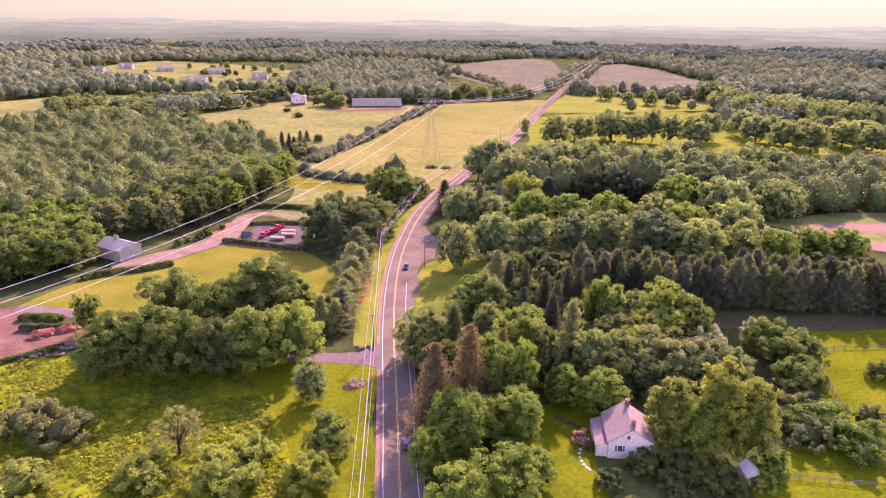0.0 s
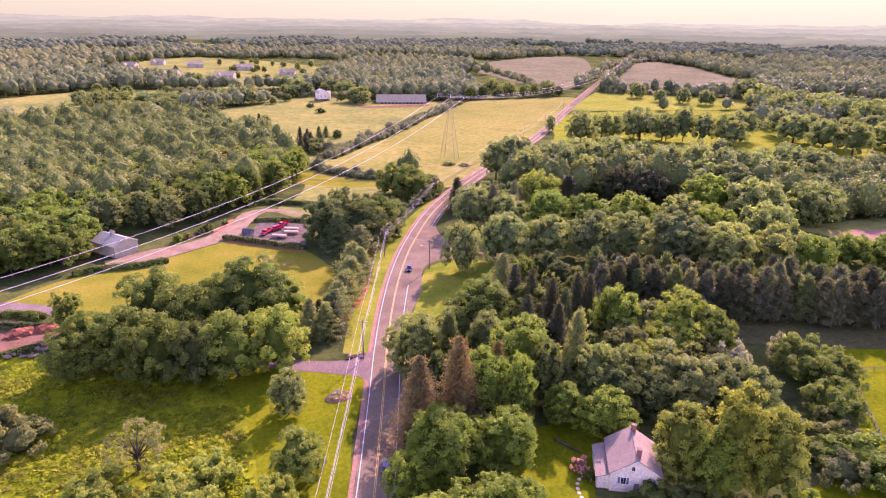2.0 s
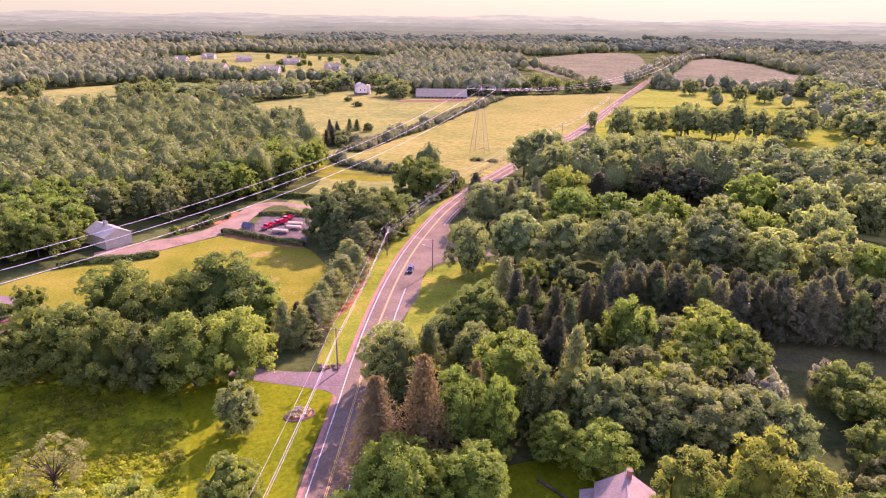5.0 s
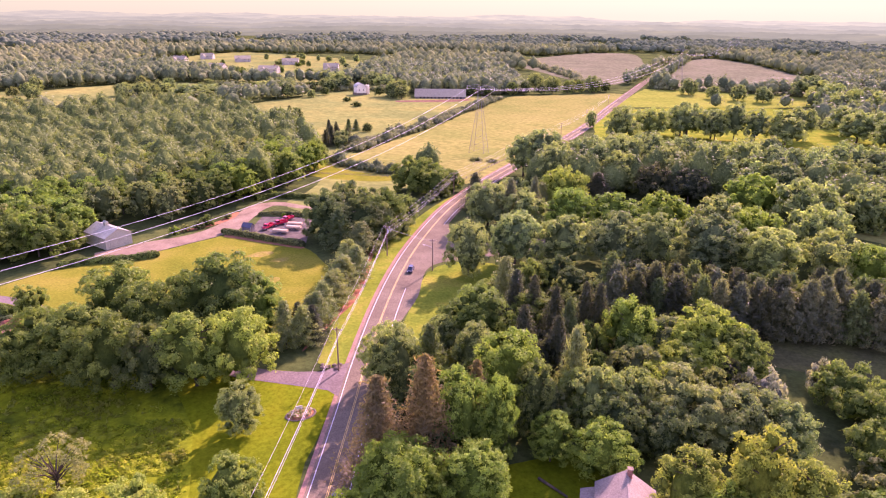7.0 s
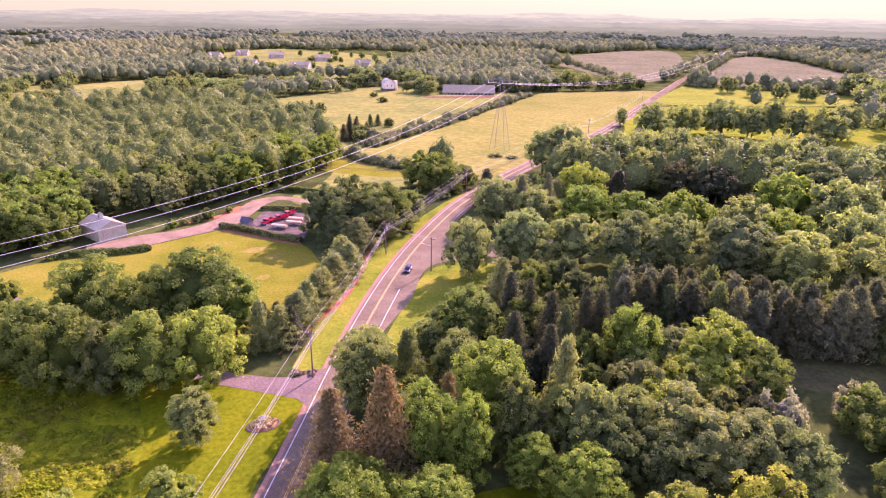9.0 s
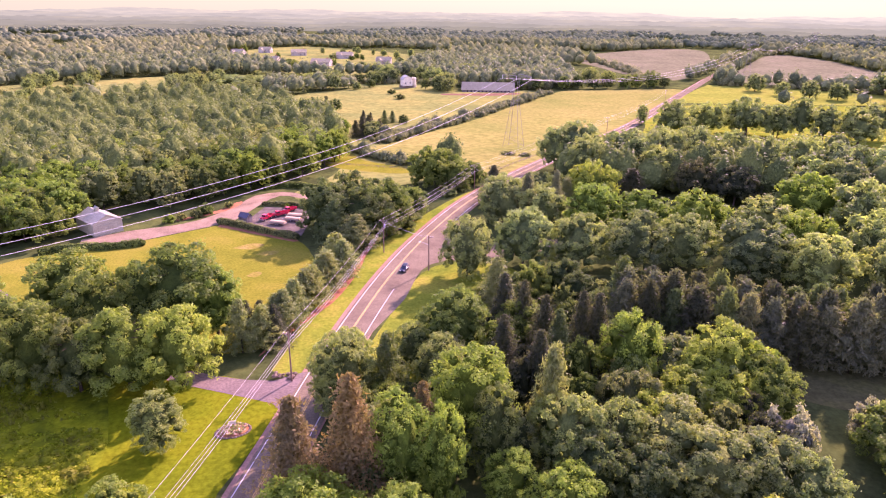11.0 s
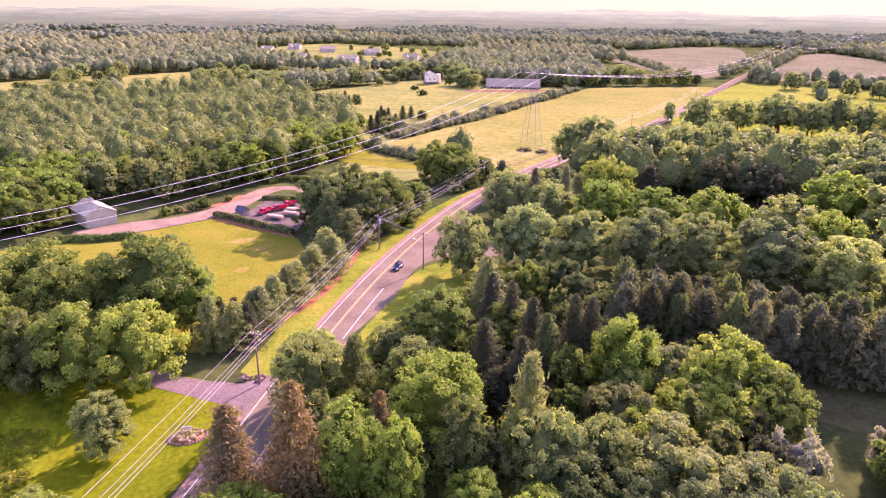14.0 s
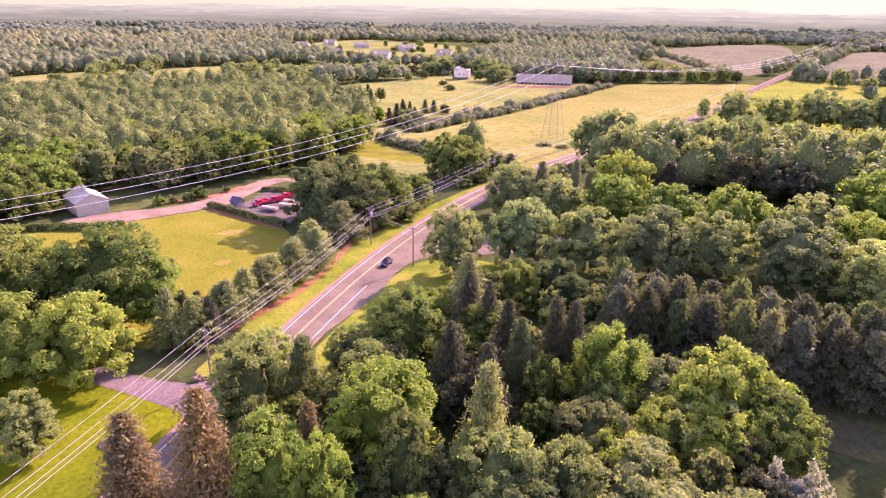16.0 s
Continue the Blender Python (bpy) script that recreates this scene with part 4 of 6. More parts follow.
def lattice_pylon(x, y, h, turn, half=5.2):
    top = base("lattice_pylon", x, y, turn, label="tall grey steel lattice power pylon in the hayfield", category="pylon", group="pylons")
    waist = h * 0.66
    for sx in (-1, 1):
        for sy in (-1, 1):
            bm = shape(rod, (sx * half, sy * half * 0.7, -0.2), (sx * 1.6, sy * 1.2, waist), 0.1, 0.08, 5)
            rod(bm, (sx * 1.6, sy * 1.2, waist), (sx * 1.3, sy * 0.6, h), 0.1, 0.07, 5)
            part("leg", bm, PYLONSTEEL, top)
    for k in range(7):
        f0, f1 = k / 7, (k + 1) / 7
        a0, a1 = half + (1.6 - half) * f0, half + (1.6 - half) * f1
        bm = bmesh.new()
        for s in (-1, 1):
            rod(bm, (-a0, s * a0 * 0.72, waist * f0), (a1, s * a1 * 0.72, waist * f1), 0.032, None, 4)
            rod(bm, (a0, s * a0 * 0.72, waist * f0), (-a1, s * a1 * 0.72, waist * f1), 0.032, None, 4)
            rod(bm, (s * a0, -a0 * 0.72, waist * f0), (s * a1, a1 * 0.72, waist * f1), 0.032, None, 4)
            rod(bm, (s * a0, a0 * 0.72, waist * f0), (s * a1, -a1 * 0.72, waist * f1), 0.032, None, 4)
        part("brace", bm, PYLONSTEEL, top)
    bm = bmesh.new()
    for s in (-1, 1):
        rod(bm, (-9.6, 0, h - 1.2), (9.6, s * 0.3, h - 1.2), 0.07, None, 5)
        for t in (-1, 1):
            rod(bm, (t * 1.3, s * 0.6, h - 3.4), (t * 9.6, 0, h - 1.2), 0.05, None, 5)
            rod(bm, (t * 1.3, s * 0.6, h), (t * 9.6, 0, h - 1.2), 0.07, None, 5)
    for k in range(8):
        for t in (-1, 1):
            u = 1.3 + k * 1.04
            f = (u - 1.3) / 8.3
            rod(bm, (t * u, 0, h - 3.4 + 2.2 * f), (t * (u + 0.9), 0, h - 1.2), 0.05, None, 4)
    part("crossarm", bm, PYLONSTEEL, top)
    for o in (-9.2, 0, 9.2):
        part("insulator", shape(rod, (o, 0, h - 3.4 if o else h - 3.6), (o, 0, h - 1.3), 0.12, None, 8), LAMP, top, "glass insulator string")
    return top


PYLONS = [(-150, 62), (131, 418), (560, 925), (1020, 1470)]
for i, (x, y) in enumerate(PYLONS[1:]):
    lattice_pylon(x, y, 42 + (0, 3, 3)[i], -40)
for a, b in zip(PYLONS, PYLONS[1:]):
    za, zb = lie(*a) + (36 if a[0] < 0 else 39), lie(*b) + 39
    u = Vector((math.cos(radians(40)), -math.sin(radians(40))))
    for o in (-9.2, 0, 9.2):
        cable("power_cable", (a[0] + u.x * o, a[1] + u.y * o, za), (b[0] + u.x * o, b[1] + u.y * o, zb), 20 if a[0] < 0 else 15, 0.058, CABLE, "thick bright power cable hanging between pylons", steps=48)


# ---- buildings ----
def gable(bm, sx, sy, eave, ridge):
    """House body with its gables at both ends of y."""
    return prism(bm, [(-sx / 2, -0.1), (sx / 2, -0.1), (sx / 2, eave), (0, ridge), (-sx / 2, eave)], -sy / 2, sy / 2)


def roof_slab(bm, sx, sy, eave, ridge, side, over=0.4, thick=0.16):
    rise = (ridge - eave) / (sx / 2)
    x1 = side * (sx / 2 + over)
    prism(bm, [(0, ridge + 0.03), (x1, eave - rise * over + 0.03), (x1, eave - rise * over + 0.03 + thick), (0, ridge + 0.03 + thick)], -sy / 2 - over, sy / 2 + over)
    return bm


def window(parent, x, y, z, w, h, axis="y", shutters=None, out=-1):
    """A sash window with frame, panes and, perhaps, shutters; out: the way that it faces."""
    def put(name, mat, ox, oz, sx, sz, d, par, label=""):
        bm = bmesh.new()
        if axis == "y":
            box(bm, x + ox, y + out * d, z + oz, sx, 0.06, sz)
        else:
            box(bm, x + out * d, y + ox, z + oz, 0.06, sx, sz)
        return part(name, bm, mat, par, label)
    win = put("window", SIDING, 0, -0.08, w + 0.2, h + 0.16, 0.02, parent, "white window frame")
    for s in (-1, 1):
        put("pane", GLASS, s * w * 0.25, 0, w * 0.44, h, 0.05, win)
        if shutters:
            put("shutter", shutters, s * (w * 0.5 + 0.32), -0.02, 0.42, h + 0.06, 0.03, win, "slate blue shutter")
    return win


def farmhouse():
    top = base("house", 76.2, 99.3, -23.5, label="small white house with a faded brown shingle roof", category="house")
    sx, sy, eave, ridge = 9.2, 10.2, 4.3, 7.4
    wall = part("wall", shape(gable, sx, sy, eave, ridge), SIDING, top, "white painted siding")
    for s in (-1, 1):
        part("roof", shape(roof_slab, sx, sy, eave, ridge, s), SHINGLE, top)
    part("ridge_cap", shape(box, 0, 0, ridge + 0.12, 0.3, sy + 0.8, 0.1), SHINGLE, top)
    for y, h in ((4.3, 1.5), (-3.6, 1.5)):
        chim = part("chimney", shape(box, 0.35, y, ridge - 0.9, 0.8, 0.8, h + 0.7), BRICK, top, "red brick chimney")
        part("cap", shape(box, 0.35, y, ridge - 0.2 + h, 0.95, 0.95, 0.12), STONE, chim)
    bm = prism(bmesh.new(), [(-7.0, -0.1), (-4.6, -0.1), (-4.6, 3.3), (-7.0, 2.5)], -4.6, 4.8)
    part("porch", bm, SIDING, top, "white lean-to porch")
    bm = prism(bmesh.new(), [(-7.3, 2.55), (-4.6, 3.45), (-4.6, 3.6), (-7.3, 2.7)], -4.9, 5.1)
    part("porch_roof", bm, SHINGLE, top)
    for x in (-2.2, 2.6):
        window(wall, x, -sy / 2, 1.9, 0.95, 1.35, "y", BLUEGREY)
    window(wall, -0.6, -sy / 2, 5.0, 0.6, 0.8)
    for y in (-2.6, 0.4, 3.2):
        window(wall, sx / 2, y, 1.5, 0.9, 1.4, "x", None, 1)
    part("door", shape(box, 0.3, -sy / 2 - 0.04, 0.1, 1.0, 0.1, 2.05), GREYWOOD, wall, "dark front door")
    part("step", shape(box, 0.3, -sy / 2 - 0.6, -0.1, 1.6, 1.1, 0.2), STONE, top)


def metal_barn():
    top = base("barn", -43.8, 260.6, 44, label="cream metal barn with a pale metal roof beside the drive", category="barn")
    sx, sy, eave, ridge = 9.6, 13.4, 4.3, 6.7
    wall = part("wall", shape(gable, sx, sy, eave, ridge), METALWALL, top)
    for s in (-1, 1):
        part("roof", shape(roof_slab, sx, sy, eave, ridge, s, 0.3, 0.1), METALROOF, top)
    cup = part("cupola", shape(box, 0, 0.5, ridge - 0.5, 1.2, 1.2, 1.5), METALWALL, top)
    part("cupola_roof", prism(bmesh.new(), [(-0.8, ridge + 1.0), (0.8, ridge + 1.0), (0, ridge + 1.7)], -0.3, 1.3), METALROOF, cup)
    door = part("door", shape(box, 0, -sy / 2 - 0.04, 0, 6.4, 0.08, 3.6), METALWALL, wall, "closed sliding barn door")
    for x in (-3.2, 0, 3.2):
        part("rail", shape(box, x, -sy / 2 - 0.1, 0, 0.12, 0.06, 3.6), METALROOF, door)
    for i in range(9):
        part("seam", shape(box, -sx / 2 - 0.02, -sy / 2 + 0.8 + i * 1.5, 0, 0.05, 0.08, eave), METALROOF, wall)
        for s in (-1, 1):
            bm = bmesh.new()
            rod(bm, (s * 0.1, -sy / 2 + 0.8 + i * 1.5, ridge + 0.14), (s * (sx / 2 + 0.25), -sy / 2 + 0.8 + i * 1.5, eave + 0.03), 0.05, None, 4)
            part("roof_seam", bm, METALROOF, top)


def small_shed(x, y, turn, sx, sy, eave, ridge, wall_mat, roof_mat, label):
    top = base("shed", x, y, turn, label=label, category="shed")
    wall = part("wall", shape(gable, sx, sy, eave, ridge), wall_mat, top)
    for s in (-1, 1):
        part("roof", shape(roof_slab, sx, sy, eave, ridge, s, 0.2, 0.1), roof_mat, top)
    part("door", shape(box, 0, -sy / 2 - 0.03, 0.05, 0.9, 0.06, 1.9), GREYWOOD, wall)


def long_barn():
    """The stable block with its row of openings, and the white barn near it."""
    top = base("stable", 165, 768, -10, label="long low timber stable with a grey-brown roof and dark openings", category="stable")
    wall = part("wall", shape(gable, 22, 56, 2.5, 9.4), GREYWOOD, top)
    top.matrix_basis = pose(172, 764, lie(172, 764), 0, 0, 80)
    for s in (-1, 1):
        part("roof", shape(roof_slab, 22, 56, 2.5, 9.4, s, 0.9, 0.25), GREYROOF, top)
    for s in (-1, 1):
        for i in range(12):
            part("opening", shape(box, s * 11.02, -23 + i * 4.1, 0.2, 0.1, 1.8, 1.8), GLASS, wall, "dark stable opening")
    part("cross_gable", shape(prism, [(-5, 4.5), (5, 4.5), (0, 9.8)], -9, 0), GREYROOF, top)
    top = base("barn", 84, 800, 12, label="tall white timber barn on a stone base", category="barn")
    part("foundation", shape(box, 0, 0, -0.2, 14, 11, 2.6), STONE, top)
    wall = part("wall", shape(prism, [(-5.4, 2.4), (5.4, 2.4), (5.4, 9), (3.4, 11.6), (0, 13.2), (-3.4, 11.6), (-5.4, 9)], -6.6, 6.6), SIDING, top)
    for s in (-1, 1):
        part("roof", shape(prism, [(0, 13.25), (s * 3.5, 11.65), (s * 5.8, 8.9), (s * 5.9, 9.15), (s * 3.6, 11.9), (0, 13.55)], -7, 7), METALROOF, top)
    part("silo", shape(rod, (9.5, 2, 0), (9.5, 2, 10.5), 2.4, None, 20), SIDING, top, "pale round silo")
    for x in (-2.5, 2.5):
        window(wall, x, -6.6, 5, 1.2, 1.6)
    patch("pavement_stable_yard", [(120, 728), (170, 722), (200, 734), (200, 744), (150, 742), (118, 740)], REDDIRT, 0.12, "reddish bare stable yard", "yard", 1.0)


def estate_house(x, y, turn, wall_mat, label, big=1.0):
    top = base("house", x, y, turn, label=label, category="house", group="houses of the estate")
    sx, sy, eave, ridge = 13 * big, 20 * big, 6.2, 11.0
    wall = part("wall", shape(gable, sx, sy, eave, ridge), wall_mat, top)
    for s in (-1, 1):
        part("roof", shape(roof_slab, sx, sy, eave, ridge, s, 0.6, 0.25), GREYROOF, top)
    wing = part("wing", shape(prism, [(-4, -0.1), (4, -0.1), (4, 5.6), (0, 9.2), (-4, 5.6)], 0, 12), wall_mat, top)
    wing.matrix_basis = pose(0, sy * 0.22, 0, 0, 0, 90)
    for s in (-1, 1):
        r = part("wing_roof", shape(prism, [(0, 9.25), (s * 4.5, 5.2), (s * 4.5, 5.45), (0, 9.5)], 0, 12.4), GREYROOF, top)
        r.matrix_basis = pose(0, sy * 0.22, 0, 0, 0, 90)
    part("chimney", shape(box, 0.8, -sy * 0.3, ridge - 1, 1.2, 1.6, 2.6), BRICK, top)
    for s in (-1, 1):
        for i in range(4):
            for z in (1.0, 3.9):
                if s < 0 and i == 2:
                    continue
                window(wall, s * sx / 2, -sy * 0.36 + i * sy * 0.24, z, 1.4, 1.6, "x", None, s)
    for x0 in (-3, 0, 3):
        for z in (1.0, 3.9):
            window(wall, x0 * big, -sy / 2, z, 1.3, 1.6)


farmhouse()
metal_barn()
small_shed(3.6, 266.4, 58, 2.6, 3.8, 2.1, 3.4, GREYWOOD, DARKROOF, "small grey garden shed with a dark gambrel-like roof")
small_shed(94.0, 82.0, -20, 3.0, 4.0, 2.2, 3.2, SIDING, SIDING, "small white shed at the paddock's edge")
long_barn()
for x, y, a, k in ((-240, 1500, 60, 1.3), (-168, 1412, 80, 1.2), (-95, 1335, 95, 1.4), (-6, 1262, 85, 1.4), (-118, 1150, 70, 1.3), (-34, 1094, 75, 1.5), (62, 1140, 80, 1.2), (-205, 1330, 70, 1.2)):
    estate_house(x, y, a, BEIGE, "large beige estate house with a grey-brown roof", k)
estate_house(345, 1185, 40, SIDING, "white house among trees beyond the field", 0.8)
estate_house(372, 1180, 80, SIDING, "white house among trees beyond the field", 0.7)


# ---- vehicles ----
def wheel(parent, x, y, r, w):
    t = part("wheel", shape(rod, (x - w / 2, y, r), (x + w / 2, y, r), r, None, 16), RUBBER, parent)
    part("rim", shape(rod, (x - w / 2 - 0.01, y, r), (x + w / 2 + 0.01, y, r), r * 0.58, None, 12), STEEL, t)


def car(x, y, turn, paint, label, suv=0.0):
    top = base("car", x, y, turn, z=0.135, label=label, category="car", group="cars on the road")
    bm = bmesh.new()
    prof = [(-2.2, 0.35), (2.15, 0.35), (2.25, 0.62), (2.1, 0.82), (1.0, 0.95), (-1.9, 1.0 + suv * 0.1), (-2.25, 0.9), (-2.28, 0.55)]
    prism(bm, prof, -0.88, 0.88)
    bmesh.ops.bevel(bm, geom=bm.edges[:], offset=0.08, segments=2, affect="EDGES")
    bmesh.ops.rotate(bm, verts=bm.verts, matrix=Matrix.Rotation(radians(90), 3, "Z"))
    body = part("body", bm, paint, top)
    bm = bmesh.new()
    back = -1.75 if suv else -1.3
    low, high = [], []
    for px, hw, z, into in ((back - 0.2, 0.8, 0.95, low), (1.05, 0.8, 0.92, low), (back + 0.25, 0.64, 1.42 + 0.22 * suv, high), (0.25, 0.64, 1.42 + 0.22 * suv, high)):
        into += [bm.verts.new((-hw, px, z)), bm.verts.new((hw, px, z))]
    for f in ((low[0], low[1], high[1], high[0]), (low[2], high[2], high[3], low[3]), (low[0], high[0], high[2], low[2]), (low[1], low[3], high[3], high[1]), (high[0], high[1], high[3], high[2])):
        bm.faces.new(f)
    bmesh.ops.recalc_face_normals(bm, faces=bm.faces)
    part("windows", bm, GLASS, top, "dark tinted glass")
    part("roof", shape(box, 0, (back + 0.5) / 2, 1.4 + 0.22 * suv, 1.3, -back + 0.45, 0.07, 0.03), paint, top)
    for s in (-1, 1):
        for yy in (-1.35, 1.35):
            wheel(top, s * 0.82, yy, 0.33, 0.22)
        part("headlight", shape(box, s * 0.62, 2.2, 0.62, 0.36, 0.1, 0.14), LAMP, body, "clear headlight")
        part("tail_light", shape(box, s * 0.66, -2.27, 0.7, 0.28, 0.08, 0.16), REDLENS, body, "red tail light")
        part("mirror", shape(box, s * 0.98, 0.75, 0.95, 0.2, 0.12, 0.13), paint, body)


def truck(x, y, turn, body_mat, bed_mat, label):
    top = base("truck", x, y, turn, z=0.095, label=label, category="truck", group="trucks in the yard")
    bm = shape(box, 0, 1.9, 0.55, 1.9, 1.5, 0.75, 0.08)
    part("hood", bm, body_mat, top)
    cab = part("cab", shape(prism, [(-0.95, 0.55), (0.95, 0.55), (0.95, 1.4), (0.78, 2.05), (-0.78, 2.05), (-0.95, 1.4)], -0.1, 1.25), body_mat, top)
    part("windscreen", shape(box, 0, 1.28, 1.38, 1.5, 0.06, 0.55), GLASS, cab)
    for s in (-1, 1):
        part("window", shape(box, s * 0.93, 0.6, 1.4, 0.06, 0.9, 0.5), GLASS, cab)
        part("headlight", shape(box, s * 0.7, 2.66, 0.85, 0.3, 0.06, 0.25), LAMP, top)
        part("bed_side", shape(box, s * 1.0, -1.7, 0.85, 0.08, 3.2, 0.6), bed_mat, top)
        for yy in (1.8, -1.8):
            wheel(top, s * 0.9, yy, 0.42, 0.28)
    part("bed", shape(box, 0, -1.7, 0.7, 2.0, 3.3, 0.16), bed_mat, top)
    part("tailgate", shape(box, 0, -3.32, 0.85, 2.0, 0.08, 0.6), bed_mat, top)
    part("bumper", shape(box, 0, 2.72, 0.5, 2.0, 0.12, 0.2), STEEL, top)


def trailer(x, y, turn, label):
    top = base("trailer", x, y, turn, z=0.095, label=label, category="trailer", group="trailers in the yard")
    part("deck", shape(box, 0, 0, 0.6, 2.1, 6.0, 0.25, 0.04), GREYWOOD, top)
    bm = prism(bmesh.new(), [(-1.0, 0.86), (1.0, 0.86), (0.9, 1.3), (0.4, 1.5), (-0.4, 1.5), (-0.9, 1.3)], -2.8, 2.8)
    part("tarpaulin", bm, SANDPAINT, top, "cream tarpaulin over the load")
    part("drawbar", shape(rod, (0, 3.0, 0.6), (0, 4.4, 0.5), 0.06, None, 6), STEEL, top)
    for s in (-1, 1):
        for yy in (-0.5, 0.5):
            wheel(top, s * 1.05, yy, 0.36, 0.22)


car(58.2, 216.0, 160, BLACKPAINT, "dark car driving along the road", 1.0)
car(30.3, 113.0, -15, DARKPAINT, "dark blue-grey car driving along the road")
truck(10.5, 268.5, 150, REDPAINT, REDPAINT, "red pickup truck parked in the yard")
truck(14.6, 272.5, 120, REDPAINT, REDPAINT, "red dump truck parked in the yard")
truck(17.4, 277.4, 140, REDPAINT, REDPAINT, "red flatbed truck parked by the hedge")
trailer(15.6, 262.2, 68, "long trailer under a tan tarpaulin")
trailer(20.4, 266.0, 70, "long trailer under a tan tarpaulin")
trailer(20.8, 270.4, 72, "long trailer under a tan tarpaulin")


# ---- garden clutter ----
def flower_island(x, y):
    top = base("flower_bed", x, y, 15, label="oval stone-edged flower bed in the grass", category="flower bed")
    rng = random.Random(3)
    bm = bmesh.new()
    bmesh.ops.create_uvsphere(bm, u_segments=20, v_segments=8, radius=1, matrix=Matrix.Diagonal((2.9, 2.0, 0.4, 1)))
    part("soil", bm, MULCH, top)
    for i in range(34):
        a = i / 34 * 6.283
        bm = bmesh.new()
        bmesh.ops.create_icosphere(bm, subdivisions=1, radius=rng.uniform(0.2, 0.34), matrix=Matrix.Translation((3.0 * math.cos(a), 2.1 * math.sin(a), 0.1)) @ Matrix.Diagonal((1.2, 0.9, 0.8, 1)))
        part("stone", bm, STONE, top)
    verts, faces = [], []
    for _ in range(420):
        a, r = rng.uniform(0, 6.283), math.sqrt(rng.random())
        cards(verts, faces, rng, Vector((2.6 * r * math.cos(a), 1.7 * r * math.sin(a), 0.3 + rng.uniform(0, 0.55))), Vector((0, 0, 1)), 0.34)
    ob = new("planting", leaf_mesh("planting", verts, faces, FLOWERS))
    ob.parent = top
    box_ = part("post", shape(box, 0.5, 0.9, 0, 0.14, 0.14, 1.5), SIDING, top, "white post")
    part("sign", shape(box, 0.0, 0.9, 1.0, 1.3, 0.08, 0.6), SIDING, top, "white board")


flower_island(24.3, 141.2)


def rail_fence(name, a, b, gap, h, mat, label):
    a, b = Vector(a), Vector(b)
    top = base(name, a.x, a.y, 0, label=label, category="fence")
    n = max(1, int((b - a).length / gap))
    for i in range(n + 1):
        p = a.lerp(b, i / n) - a
        z = lie(a.x + p.x, a.y + p.y) - lie(a.x, a.y)
        part("post", shape(box, p.x, p.y, z - 0.1, 0.14, 0.14, h + 0.1), mat, top)
        if i < n:
            q = a.lerp(b, (i + 1) / n) - a
            zq = lie(a.x + q.x, a.y + q.y) - lie(a.x, a.y)
            for r in (0.45, 0.85):
                part("rail", shape(rod, (p.x, p.y, z + h * r), (q.x, q.y, zq + h * r), 0.06, None, 5), mat, top)


rail_fence("rail_fence", (98.9, 81.2), (127, 67), 2.8, 1.2, GREYWOOD, "low grey timber rail fence across the paddock")
rail_fence("rail_fence", (152, 121), (127, 85), 3.0, 1.2, GREYWOOD, "grey timber rail fence along the shrubs")
rail_fence("rail_fence", (152, 121), (190, 112), 3.2, 1.2, GREYWOOD, "grey timber rail fence along the paddock")
rail_fence("rail_fence", (24, 366), (66, 349), 3.2, 1.2, GREYWOOD, "grey timber rail fence below the hayfield")
rail_fence("rail_fence", (100, 333), (180, 446), 4.5, 1.2, GREYWOOD, "grey timber rail fence beside the road")


def heap(x, y, r, h, mat, name, label):
    bm = bmesh.new()
    bmesh.ops.create_icosphere(bm, subdivisions=3, radius=1)
    for v in bm.verts:
        f = 1 + 0.35 * noise.noise(v.co * 2 + Vector((x, y, 0))) + 0.22 * noise.noise(v.co * 5 + Vector((y, x, 0)))
        v.co = Vector((v.co.x * r * f, v.co.y * r * 0.7 * f, h * 1.15 * max(0.0, v.co.z) ** 1.5 * f - 0.08))
    ob = new(name, mesh_of(name, bm, mat))
    ob.matrix_basis = pose(x, y, lie(x, y), 0, 0, 20)
    tagged(ob, label, "soil heap", "clay heaps")


heap(-56.5, 194.2, 4.2, 1.7, REDPILE, "soil_mound", "raw red clay heap in the yard")
heap(-50.5, 195.6, 3.6, 1.6, REDPILE, "soil_mound", "raw red clay heap in the yard")


def rock_pile(x, y, n, spread, seed):
    top = base("rock_pile", x, y, 0, label="pile of grey and brown boulders", category="rocks", group="rock piles")
    rng = random.Random(seed)
    for i in range(n):
        bm = bmesh.new()
        k = rng.uniform(0.25, 0.6)
        bmesh.ops.create_icosphere(bm, subdivisions=1, radius=k, matrix=Matrix.Translation((rng.gauss(0, spread), rng.gauss(0, spread * 0.4), k * 0.5 + rng.uniform(0, 0.4))) @ Matrix.Diagonal((1.3, 1, 0.8, 1)))
        part("rock", bm, STONE, top)


rock_pile(-57, 181.5, 34, 2.2, 1)
rock_pile(-47.5, 183.2, 22, 1.5, 2)
rock_pile(-50.5, 179.5, 14, 1.2, 3)
rock_pile(31.6, 159.2, 14, 1.3, 4)


